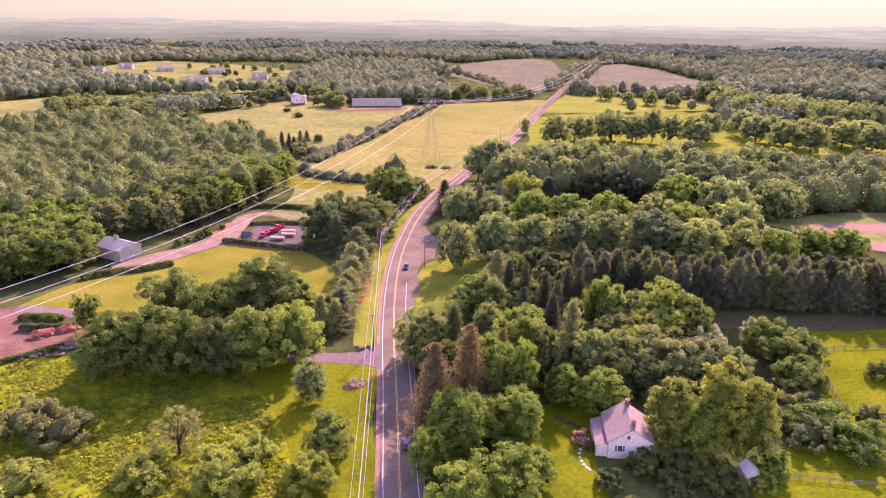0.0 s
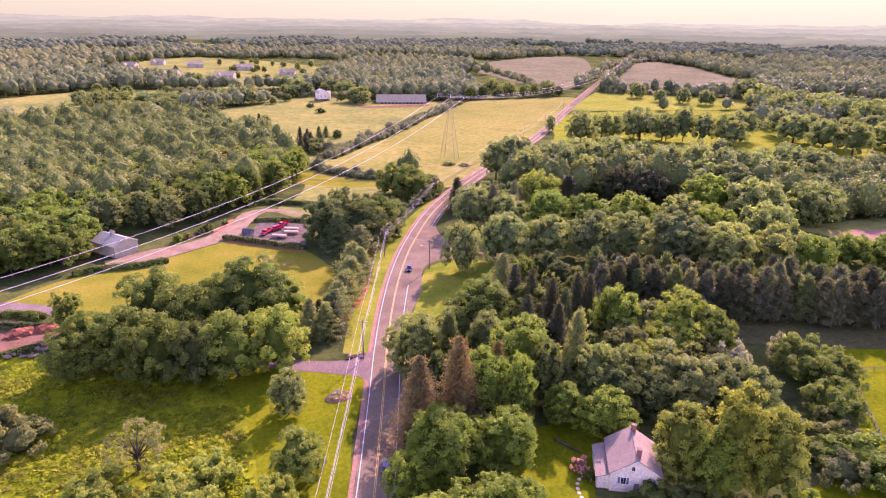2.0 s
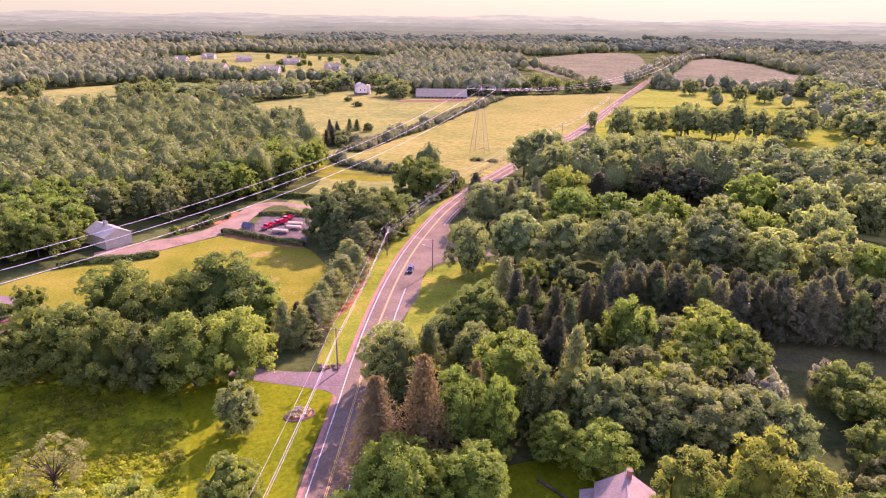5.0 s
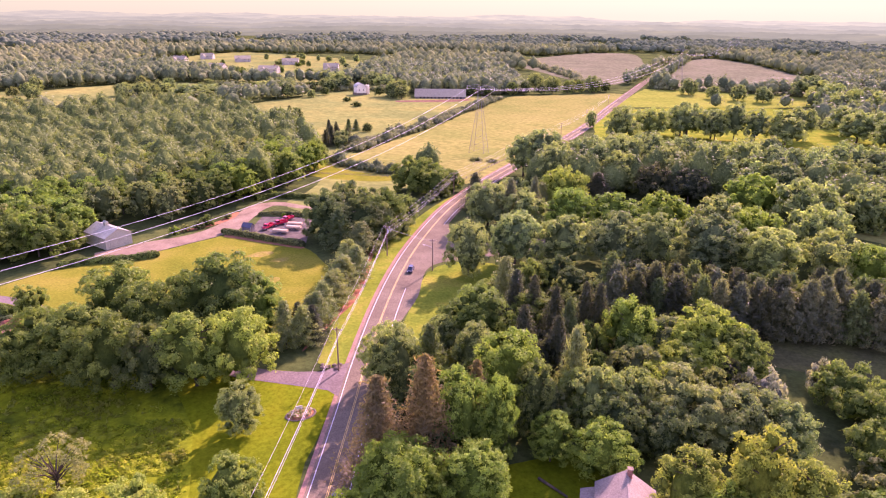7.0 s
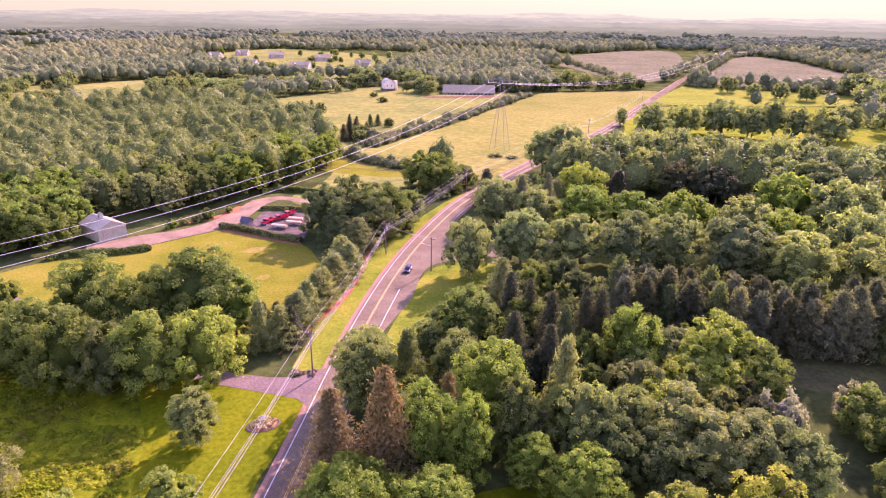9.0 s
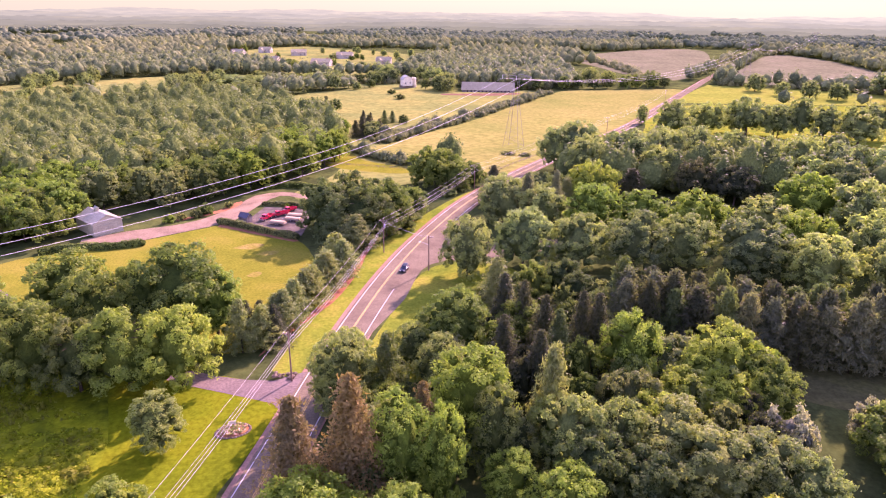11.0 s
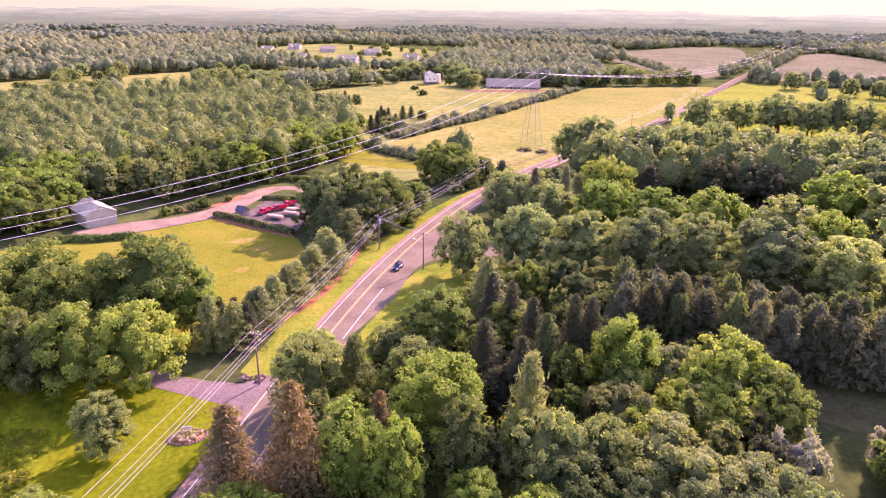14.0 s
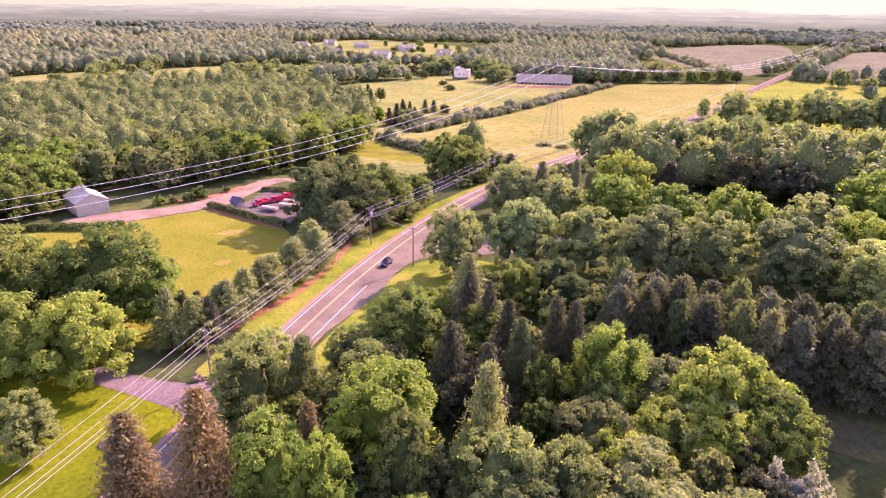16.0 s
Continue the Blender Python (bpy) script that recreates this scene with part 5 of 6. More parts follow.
# ---- garden beside the house ----
for x, y in [(65.9, 100.7), (65.0, 99.6), (64.4, 98.3), (64.1, 97.1), (64.0, 95.9), (64.1, 94.9), (64.3, 94.1)]:
    tagged(new("stepping_stone", mesh_of("stepping_stone", shape(rod, (x, y, lie(x, y) + 0.02), (x, y, lie(x, y) + 0.16), 0.42, 0.36, 9), PEACH)), "pale stepping stone edging the lawn", "stone", "stepping stones")
(ax, ay), (bx, by) = [(66.5, 113.4), (69.8, 107.9)]
tagged(new("fallen_log", mesh_of("fallen_log", shape(rod, (ax, ay, lie(ax, ay) + 0.25), (bx, by, lie(bx, by) + 0.25), 0.3, 0.22, 9), BARK)), "dark fallen log lying on the shaded lawn", "log")

# ---- planting ----
# maples in rows beside the side street
PLACE[0] = "beside the side street"
plant("maple", 76.0, 210.5, 18.2, 14.6, "hazed")
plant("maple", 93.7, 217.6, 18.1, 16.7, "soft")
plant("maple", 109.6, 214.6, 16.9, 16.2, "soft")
plant("maple", 125.4, 212.0, 18.1, 17.2, "hazed")
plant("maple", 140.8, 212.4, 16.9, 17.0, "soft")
plant("maple", 158.0, 205.2, 16.9, 19.3, "hazed")
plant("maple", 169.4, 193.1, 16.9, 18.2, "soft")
plant("maple", 95.3, 259.5, 18.1, 18.4, "hazed")
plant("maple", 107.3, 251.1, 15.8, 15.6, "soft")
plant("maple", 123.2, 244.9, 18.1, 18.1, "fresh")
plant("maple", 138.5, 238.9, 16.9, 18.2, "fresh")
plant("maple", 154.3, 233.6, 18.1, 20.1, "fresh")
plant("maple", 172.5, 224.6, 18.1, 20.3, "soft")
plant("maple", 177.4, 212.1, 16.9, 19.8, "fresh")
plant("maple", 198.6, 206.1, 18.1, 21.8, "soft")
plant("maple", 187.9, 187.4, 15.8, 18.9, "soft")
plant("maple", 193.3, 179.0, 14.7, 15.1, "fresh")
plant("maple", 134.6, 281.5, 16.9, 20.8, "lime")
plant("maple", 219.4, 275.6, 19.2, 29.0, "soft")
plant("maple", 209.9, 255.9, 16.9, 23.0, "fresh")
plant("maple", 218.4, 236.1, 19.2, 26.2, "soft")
plant("maple", 269.4, 269.9, 19.2, 29.1, "hazed")
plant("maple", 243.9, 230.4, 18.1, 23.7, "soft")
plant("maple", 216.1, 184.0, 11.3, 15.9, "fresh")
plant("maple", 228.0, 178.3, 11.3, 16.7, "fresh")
plant("spruce", 95.8, 283.4, 15.6, 10.0, "dark")
plant("spruce", 154.5, 290.4, 12.4, 11.6, "dark")
plant("spruce", 123.2, 276.9, 12.4, 9.2, "olive")
# tall wood behind the rows
PLACE[0] = "in a tall wood"
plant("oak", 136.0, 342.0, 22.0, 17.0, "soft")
plant("oak", 145.3, 341.0, 25.0, 22.9, "hazed")
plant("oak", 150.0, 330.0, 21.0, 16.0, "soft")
plant("oak", 141.0, 310.0, 22.3, 19.3, "hazed")
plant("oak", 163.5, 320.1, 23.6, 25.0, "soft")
plant("oak", 179.9, 318.8, 25.0, 20.7, "hazed")
plant("oak", 195.7, 323.6, 25.0, 21.4, "hazed")
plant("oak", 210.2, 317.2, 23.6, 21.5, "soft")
plant("oak", 210.5, 292.7, 25.0, 20.3, "hazed")
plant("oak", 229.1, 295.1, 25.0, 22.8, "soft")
plant("oak", 238.5, 281.9, 25.0, 22.5, "hazed")
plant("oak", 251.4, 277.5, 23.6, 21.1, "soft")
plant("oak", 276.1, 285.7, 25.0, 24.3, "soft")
plant("oak", 282.7, 274.6, 25.0, 24.1, "hazed")
plant("oak", 192.9, 302.0, 21.0, 19.1, "hazed")
plant("oak", 205.4, 293.3, 19.7, 19.1, "hazed")
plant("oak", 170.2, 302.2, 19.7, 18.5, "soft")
plant("oak", 229.0, 269.8, 19.7, 19.9, "hazed")
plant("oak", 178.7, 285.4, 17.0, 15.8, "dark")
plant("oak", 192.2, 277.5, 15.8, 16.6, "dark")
plant("oak", 228.2, 262.5, 17.0, 18.4, "hazed")
# the line of trees by the open field
PLACE[0] = "beside an open field"
plant("oak", 246.6, 458.1, 25.5, 23.8, "hazed")
plant("oak", 279.6, 474.0, 22.5, 21.6, "soft")
plant("oak", 308.1, 474.6, 25.5, 30.6, "hazed")
plant("oak", 327.3, 472.3, 22.5, 22.1, "soft")
plant("poplar", 340.4, 463.1, 28.5, 19.3, "hazed")
plant("poplar", 348.2, 449.0, 25.5, 18.1, "hazed")
plant("poplar", 364.8, 446.4, 25.5, 18.4, "soft")
plant("oak", 392.6, 459.4, 25.5, 24.8, "hazed")
plant("maple", 479.0, 760.8, 19.5, 21.0, "hazed")
plant("maple", 485.6, 720.0, 15.0, 16.0, "soft")
plant("maple", 505.8, 701.4, 18.0, 18.0, "hazed")
plant("maple", 523.9, 681.9, 18.0, 20.1, "hazed")
plant("maple", 255.7, 533.3, 15.0, 9.3, "soft")
plant("oak", 611.8, 719.0, 25.0, 39.5, "hazed")
plant("oak", 581.1, 658.0, 25.0, 36.8, "soft")
plant("oak", 554.2, 614.1, 26.0, 34.7, "soft")
plant("oak", 530.6, 566.9, 26.0, 32.6, "soft")
plant("oak", 561.2, 582.9, 26.0, 33.9, "hazed")
plant("oak", 537.8, 539.2, 26.0, 31.9, "soft")
plant("oak", 579.7, 562.1, 26.0, 33.8, "soft")
plant("oak", 555.6, 520.5, 26.0, 31.9, "soft")
plant("oak", 576.7, 525.8, 26.0, 32.7, "hazed")
plant("oak", 553.8, 488.3, 26.0, 31.0, "soft")
plant("oak", 593.8, 507.3, 26.0, 32.7, "soft")
plant("oak", 570.3, 471.5, 26.0, 31.0, "soft")
plant("oak", 605.9, 485.7, 26.0, 32.6, "hazed")
plant("oak", 450.6, 481.0, 23.9, 27.7, "hazed")
plant("oak", 433.5, 446.3, 23.9, 26.2, "soft")
plant("oak", 444.1, 441.0, 23.9, 26.3, "soft")
plant("oak", 426.0, 408.4, 23.9, 24.8, "soft")
plant("oak", 453.6, 420.5, 23.9, 26.0, "hazed")
plant("oak", 435.0, 389.7, 23.9, 24.6, "soft")
plant("oak", 500.4, 432.4, 23.9, 27.8, "hazed")
plant("oak", 481.6, 402.5, 23.9, 26.4, "soft")
plant("oak", 505.0, 406.2, 23.9, 27.2, "soft")
plant("oak", 485.7, 378.0, 23.9, 25.9, "soft")
plant("oak", 364.3, 436.5, 20.8, 23.0, "hazed")
plant("poplar", 324.5, 463.0, 22.9, 16.9, "hazed")
plant("oak", 310.1, 487.2, 22.9, 25.4, "hazed")
plant("oak", 281.1, 488.5, 20.8, 23.8, "soft")
plant("maple", 316.1, 855.2, 17.7, 22.3, "hazed")
plant("maple", 328.0, 824.6, 16.6, 20.2, "hazed")
plant("maple", 347.2, 810.0, 14.0, 16.9, "soft")
plant("maple", 379.5, 818.7, 17.7, 22.1, "hazed")
# mixed clump between the drive and the pines
PLACE[0] = "in a mixed clump"
plant("maple", 67.2, 161.2, 18.0, 12.6, "mid")
plant("spruce", 78.4, 178.3, 17.9, 9.4, "olive")
plant("spruce", 78.6, 168.9, 17.9, 7.5, "dark")
plant("spruce", 82.0, 164.5, 17.9, 7.1, "dark")
plant("maple", 100.6, 186.3, 11.0, 8.5, "deep")
plant("spruce", 84.7, 156.9, 17.9, 7.1, "dark")
plant("spruce", 93.1, 158.3, 17.9, 6.7, "dark")
plant("spruce", 96.0, 156.8, 17.9, 7.3, "dark")
plant("willow", 101.0, 149.0, 17.2, 11.6, "fresh")
plant("spruce", 86.7, 152.9, 16.6, 6.7, "deep")
plant("maple", 81.8, 164.5, 13.8, 10.5, "mid")
plant("maple", 117.5, 144.5, 16.6, 15.1, "lime")
plant("maple", 122.8, 142.2, 12.4, 10.0, "fresh")
plant("maple", 108.1, 147.7, 12.4, 13.2, "olive")
plant("maple", 111.2, 141.9, 12.4, 11.4, "lime")
plant("maple", 122.8, 137.1, 12.4, 11.6, "mid")
plant("maple", 105.9, 137.3, 11.0, 11.3, "lime")
plant("maple", 95.7, 135.9, 12.4, 11.4, "olive")
plant("maple", 97.4, 131.3, 11.0, 9.9, "lime")
plant("spruce", 75.2, 151.0, 16.6, 7.8, "dark")
plant("spruce", 80.7, 144.2, 16.6, 7.1, "dark")
plant("maple", 114.0, 135.9, 11.0, 11.5, "lime")
# clump on the bank above the road
PLACE[0] = "in a roadside clump"
plant("maple", 44.2, 142.8, 18.2, 11.5, "silver")
plant("pine", 52.3, 145.4, 15.9, 10.2, "deep")
plant("maple", 62.2, 145.4, 15.9, 10.4, "silver")
plant("spruce", 57.6, 125.6, 18.3, 6.2, "rust")
plant("maple", 65.7, 132.5, 20.7, 14.6, "fresh")
plant("maple", 54.0, 121.3, 19.5, 11.0, "fresh")
plant("maple", 60.2, 119.1, 18.3, 7.5, "fresh")
plant("pine", 80.0, 132.0, 19.4, 9.6, "olive")
plant("maple", 81.5, 125.9, 14.6, 13.3, "silver")
plant("maple", 70.2, 117.8, 11.0, 7.7, "fresh")
plant("maple", 78.4, 112.2, 11.0, 11.2, "fresh")
plant("maple", 54.1, 107.8, 13.4, 9.9, "fresh")
plant("maple", 40.6, 107.9, 14.6, 12.9, "fresh")
plant("maple", 90.1, 124.9, 13.4, 10.5, "silver")
plant("maple", 97.8, 123.6, 13.4, 13.9, "grey")
plant("maple", 100.8, 115.8, 13.4, 14.6, "grey")
plant("maple", 108.4, 114.9, 13.4, 12.5, "grey")
plant("bush", 119.9, 126.0, 9.8, 8.2, "blossom")
plant("maple", 112.8, 109.6, 12.2, 11.2, "silver")
plant("maple", 69.1, 125.3, 17.1, 8.5, "deep")
plant("maple", 83.7, 118.8, 12.2, 10.5, "deep")
plant("maple", 91.3, 115.6, 11.0, 10.6, "deep")
plant("spruce", 38.4, 118.6, 21.0, 9.8, "rust")
plant("spruce", 46.8, 119.2, 23.8, 10.0, "rust")
plant("maple", 44.6, 150.6, 14.6, 13.7, "silver")
plant("airy", 84.6, 95.6, 17.8, 11.0, "spring")
plant("airy", 92.2, 90.4, 23.6, 12.2, "spring")
plant("airy", 97.2, 87.0, 20.4, 10.6, "spring")
plant("airy", 87.4, 89.8, 15.6, 9.6, "fresh")
plant("maple", 41.5, 108.8, 14.6, 15.2, "fresh")
plant("maple", 52.8, 106.7, 13.4, 10.2, "fresh")
plant("maple", 32.3, 102.5, 11.0, 8.6, "fresh")
plant("maple", 42.7, 90.5, 12.2, 14.3, "fresh")
plant("maple", 33.9, 89.4, 11.0, 11.6, "fresh")
plant("maple", 51.7, 94.1, 7.3, 8.0, "fresh")
# bushes beside the far paddock
PLACE[0] = "beside the paddock"
plant("bush", 138.1, 130.8, 7.4, 6.4, "blossom")
plant("maple", 138.8, 123.8, 10.1, 13.3, "mid")
plant("maple", 139.2, 116.1, 10.1, 15.6, "mid")
plant("maple", 130.0, 104.5, 9.0, 12.9, "mid")
plant("bush", 123.9, 98.6, 5.6, 10.0, "olive")
plant("bush", 115.6, 93.5, 4.5, 9.0, "mid")
plant("bush", 122.2, 89.4, 6.7, 13.6, "fresh")
plant("bush", 123.7, 82.1, 6.7, 12.5, "fresh")
plant("bush", 115.3, 88.0, 5.6, 10.2, "olive")
plant("bush", 134.6, 88.9, 5.6, 6.3, "grey")
plant("bush", 75.8, 90.5, 4.5, 8.9, "mid")
plant("bush", 65.7, 88.6, 3.4, 5.6, "deep")
plant("bush", 81.9, 87.0, 5.6, 7.7, "deep")
plant("bush", 84.9, 83.8, 5.6, 7.6, "mid")
plant("bush", 87.0, 80.5, 4.5, 7.1, "mid")
plant("bush", 77.3, 83.2, 3.4, 7.5, "deep")
plant("bush", 99.6, 81.5, 5.6, 6.7, "fresh")
plant("bush", 94.3, 79.1, 3.4, 5.2, "lime")
plant("bush", 156.8, 104.6, 4.5, 7.2, "mid")
# oaks between the lawn and the meadow
PLACE[0] = "beside the rough meadow"
plant("oak", 5.6, 181.5, 21.8, 22.0, "mid")
plant("oak", 13.7, 178.1, 17.4, 13.1, "fresh")
plant("oak", -2.3, 179.6, 18.6, 15.0, "mid")
plant("oak", -20.1, 184.3, 19.7, 19.5, "mid")
plant("oak", -9.9, 173.7, 18.6, 16.9, "mid")
plant("oak", 1.6, 156.5, 17.4, 16.4, "lime")
plant("oak", 11.4, 157.6, 17.4, 15.1, "lime")
plant("oak", -22.7, 163.1, 18.6, 14.4, "mid")
plant("oak", -16.1, 158.9, 17.4, 15.2, "mid")
plant("oak", -32.3, 167.6, 16.2, 15.2, "mid")
plant("oak", -8.1, 156.8, 15.1, 13.4, "deep")
plant("oak", -36.1, 164.0, 13.9, 13.1, "mid")
plant("poplar", -43.4, 191.3, 12.8, 7.8, "mid")
plant("pine", 20.6, 170.2, 12.4, 8.4, "grey")
plant("maple", 12.9, 137.0, 11.2, 8.2, "silver")
# trees beside the barn
PLACE[0] = "beside the metal barn"
plant("oak", -74.3, 275.1, 16.8, 26.8, "fresh")
plant("oak", -59.0, 266.7, 15.8, 17.6, "fresh")
plant("oak", -58.9, 249.4, 13.7, 17.5, "mid")
plant("oak", -71.3, 251.3, 14.7, 18.8, "mid")
plant("oak", -54.7, 254.9, 8.4, 9.8, "mid")
# pines along the road
PLACE[0] = "in a row along the road"
plant("pine", 43.9, 235.1, 11.0, 15.7, "olive")
plant("pine", 38.7, 217.1, 11.0, 14.0, "grey")
plant("pine", 36.4, 206.7, 9.9, 12.0, "grey")
plant("pine", 32.5, 193.7, 9.9, 11.2, "olive")
plant("pine", 28.5, 180.6, 9.9, 10.5, "grey")
plant("pine", 25.0, 172.5, 9.9, 9.3, "grey")
plant("spruce", 27.3, 173.8, 9.9, 5.8, "dark")
plant("pine", 30.1, 187.3, 9.9, 10.4, "grey")
plant("pine", 33.9, 195.6, 9.9, 10.5, "grey")
plant("pine", 36.8, 204.9, 9.9, 10.9, "olive")
plant("pine", 40.7, 212.7, 10.5, 11.5, "grey")
plant("pine", 26.7, 181.3, 8.8, 9.5, "grey")
plant("pine", 23.6, 177.5, 8.8, 5.8, "dark")
plant("pine", 20.5, 177.6, 8.8, 5.6, "dark")
# trees round the parked trucks
PLACE[0] = "beside the gravel yard"
plant("oak", 42.2, 261.0, 17.9, 22.1, "deep")
plant("oak", 33.3, 252.5, 17.9, 19.4, "deep")
plant("oak", 52.4, 253.7, 17.9, 19.6, "mid")
plant("oak", 45.4, 247.8, 16.6, 18.1, "deep")
plant("pine", 37.1, 241.9, 14.1, 13.9, "deep")
plant("pine", 53.3, 246.6, 14.1, 12.2, "grey")
plant("maple", 75.1, 316.0, 16.6, 23.0, "mid")
plant("maple", 62.6, 268.0, 11.5, 13.0, "mid")
plant("maple", 83.4, 307.6, 12.8, 14.4, "mid")
plant("bush", 92.5, 316.2, 10.2, 9.6, "mid")
plant("bush", 59.7, 255.8, 9.0, 10.6, "grey")
# trees of the far pasture
PLACE[0] = "standing in the pasture"
plant("oak", -6.0, 845.1, 15.4, 32.5, "hazed")
plant("oak", -26.6, 815.7, 14.3, 28.5, "soft")
plant("oak", -73.3, 795.3, 13.2, 34.9, "soft")
plant("oak", -105.4, 802.2, 13.2, 35.4, "soft")
plant("oak", -85.1, 764.9, 11.0, 27.0, "hazed")
plant("maple", -38.1, 519.3, 13.2, 15.6, "olive")
plant("oak", -22.2, 528.3, 16.5, 23.3, "soft")
plant("spruce", 4.7, 542.0, 16.5, 6.7, "dark")
plant("spruce", 11.4, 562.1, 17.7, 7.4, "dark")
plant("spruce", 16.5, 537.8, 16.5, 6.6, "deep")
plant("spruce", 40.7, 519.7, 11.0, 5.1, "dark")
plant("spruce", 45.9, 516.1, 9.9, 5.0, "dark")
plant("maple", 27.3, 475.2, 9.9, 12.6, "fresh")
plant("oak", 47.2, 462.1, 9.9, 12.3, "hazed")
plant("maple", 28.3, 779.4, 8.8, 9.6, "hazed")
plant("oak", 47.0, 942.4, 16.6, 28.0, "hazed")
plant("oak", 63.5, 914.4, 16.6, 28.8, "soft")
plant("oak", 110.7, 905.6, 16.6, 28.7, "hazed")
plant("oak", 125.9, 782.6, 17.7, 25.0, "hazed")
plant("oak", 119.8, 864.6, 16.6, 25.9, "soft")
plant("oak", 222.0, 1027.7, 16.6, 33.0, "soft")
plant("oak", 174.0, 938.1, 16.5, 30.0, "hazed")
plant("bush", 73.0, 698.2, 5.5, 11.1, "deep")
# meadow shrubs
PLACE[0] = "in the rough meadow"
plant("bare", -16.4, 125.0, 10.0, 11.5, "bare")
plant("maple", -2.1, 114.7, 8.0, 9.5, "lime")
plant("maple", 13.6, 115.0, 10.0, 10.3, "lime")
plant("maple", 8.7, 105.1, 8.0, 10, "lime")
plant("bush", -47.7, 142.3, 8.5, 13.0, "bare")
plant("bush", -40.6, 138.1, 6.0, 11.0, "olive")
plant("bush", -45.9, 121.6, 5.0, 12.2, "lime")
plant("bush", -22.6, 117.8, 5.0, 11.5, "lime")
plant("maple", -7.1, 111.5, 8.0, 14.5, "lime")
PLACE[0] = "in a mixed clump"
for x, y, h, w, tint in ((64, 170, 10, 11, "mid"), (70, 177, 11, 11, "fresh"), (76, 183, 10, 9, "mid"), (58, 160, 11, 10, "silver"), (83, 187, 11, 9, "deep"), (90, 190, 12, 10, "mid"), (98, 192, 12, 10, "deep")):
    plant("maple", x, y, h, w, tint)

# planted rows of dark pines
for row in range(3):
    for i in range(24):
        px, py = 110 + 4.9 * i - row * 1.6 + TREE_RNG.uniform(-1, 1), 179.5 - 1.95 * i - row * 5.0 + TREE_RNG.uniform(-1, 1)
        plant("row_pine", px, py, TREE_RNG.uniform(13, 16.5), TREE_RNG.uniform(9.5, 12), TREE_RNG.choice(["pine", "pine", "deep", "dark"]), "in a planted row", "pines of the row")

# the wood behind the barn
wood([(-112, 262), (-78, 258), (-60, 262), (-44, 278), (-24, 280), (-8, 304), (10, 324), (27, 350), (34, 378), (2, 402), (-52, 380), (-110, 330)], 9.6, 14, 18, ["mid", "mid", "fresh", "deep", "grey", "olive"], 21)
wood([(-100, 236), (-78, 232), (-58, 250), (-62, 262), (-100, 262)], 8.5, 13, 16, ["mid", "fresh", "mid"], 22)
# understorey that closes the clumps on the right of the road
wood([(50, 146), (62, 158), (80, 174), (104, 190), (120, 178), (112, 160), (128, 150), (120, 128), (104, 112), (92, 116), (80, 122), (64, 122), (52, 116), (42, 118), (44, 132)], 6.6, 8, 12.5, ["deep", "mid", "dark", "silver", "olive"], 24, "wood_tree", "trees of the clump", "filling a dense clump", (0.55, 0.75))
# hedgerows
belt("hedgerow", [[(52, 434), (76, 480), (112, 540), (170, 646), (232, 738)], [(56, 440), (70, 474)]], 11, 2.2, 3.0, 5.4, (0.18, 0.205, 0.095), 25, "overgrown hedgerow of shrubs and small trees along the hayfield", 0.05)
belt("hedgerow", [[(-60, 780), (20, 830), (120, 850)], [(100, 830), (180, 806), (250, 782)], [(470, 822), (560, 770), (620, 715)], [(880, 1400), (700, 1240), (500, 860)], [(400, 900), (420, 1010), (440, 1310)]], 12, 6, 3.5, 7, (0.2, 0.23, 0.11), 26, "ragged hedgerow of trees between distant fields", 0.25)
belt("hedgerow", [[(38, 404), (48, 384), (64, 364), (80, 352)]], 6, 1.3, 2.6, 4.6, (0.165, 0.2, 0.085), 27, "low dark hedge at the corner of the hayfield", 0.05)
# scattered trees of the western pasture
WEST_RNG = random.Random(41)
for i in range(46):
    wx, wy = WEST_RNG.uniform(-330, -70), WEST_RNG.uniform(655, 880)
    wh = WEST_RNG.uniform(7, 12) if wy < 760 else WEST_RNG.uniform(11, 17)
    plant(WEST_RNG.choice(["oak", "maple", "maple"]), wx, wy, wh, wh * WEST_RNG.uniform(0.9, 1.3), WEST_RNG.choice(["hazed", "soft", "olive"]), "scattered in the western pasture", "pasture trees")
# trees along the far side of the hayfield
for i in range(8):
    plant("maple", 262 + i * 18, 780 + 5 * (i % 2) + i * 2, TREE_RNG.uniform(12, 17), TREE_RNG.uniform(11, 15), TREE_RNG.choice(["deep", "mid"]), "beyond the hayfield", "trees beyond the hayfield")
for x, y, h, w, kind in ((-2, 592, 12, 8, "poplar"), (4, 600, 11, 8, "spruce"), (16, 604, 12, 9, "poplar"), (62, 536, 9, 6, "spruce"), (56, 530, 10, 6, "spruce"), (70, 528, 7, 8, "maple"), (66, 740, 5, 8, "bush"), (44, 800, 9, 10, "maple"), (-40, 800, 15, 18, "oak"), (-52, 792, 13, 14, "oak"), (118, 770, 15, 16, "oak"), (104, 778, 12, 12, "oak"),
                        (50, 830, 13, 14, "oak"), (30, 838, 12, 14, "oak"), (64, 842, 12, 13, "oak"), (92, 846, 14, 14, "oak"), (190, 790, 14, 14, "oak"), (210, 776, 13, 14, "oak"), (228, 770, 13, 14, "oak")):
    plant(kind, x, y, h, w, "deep", "standing in the pasture")


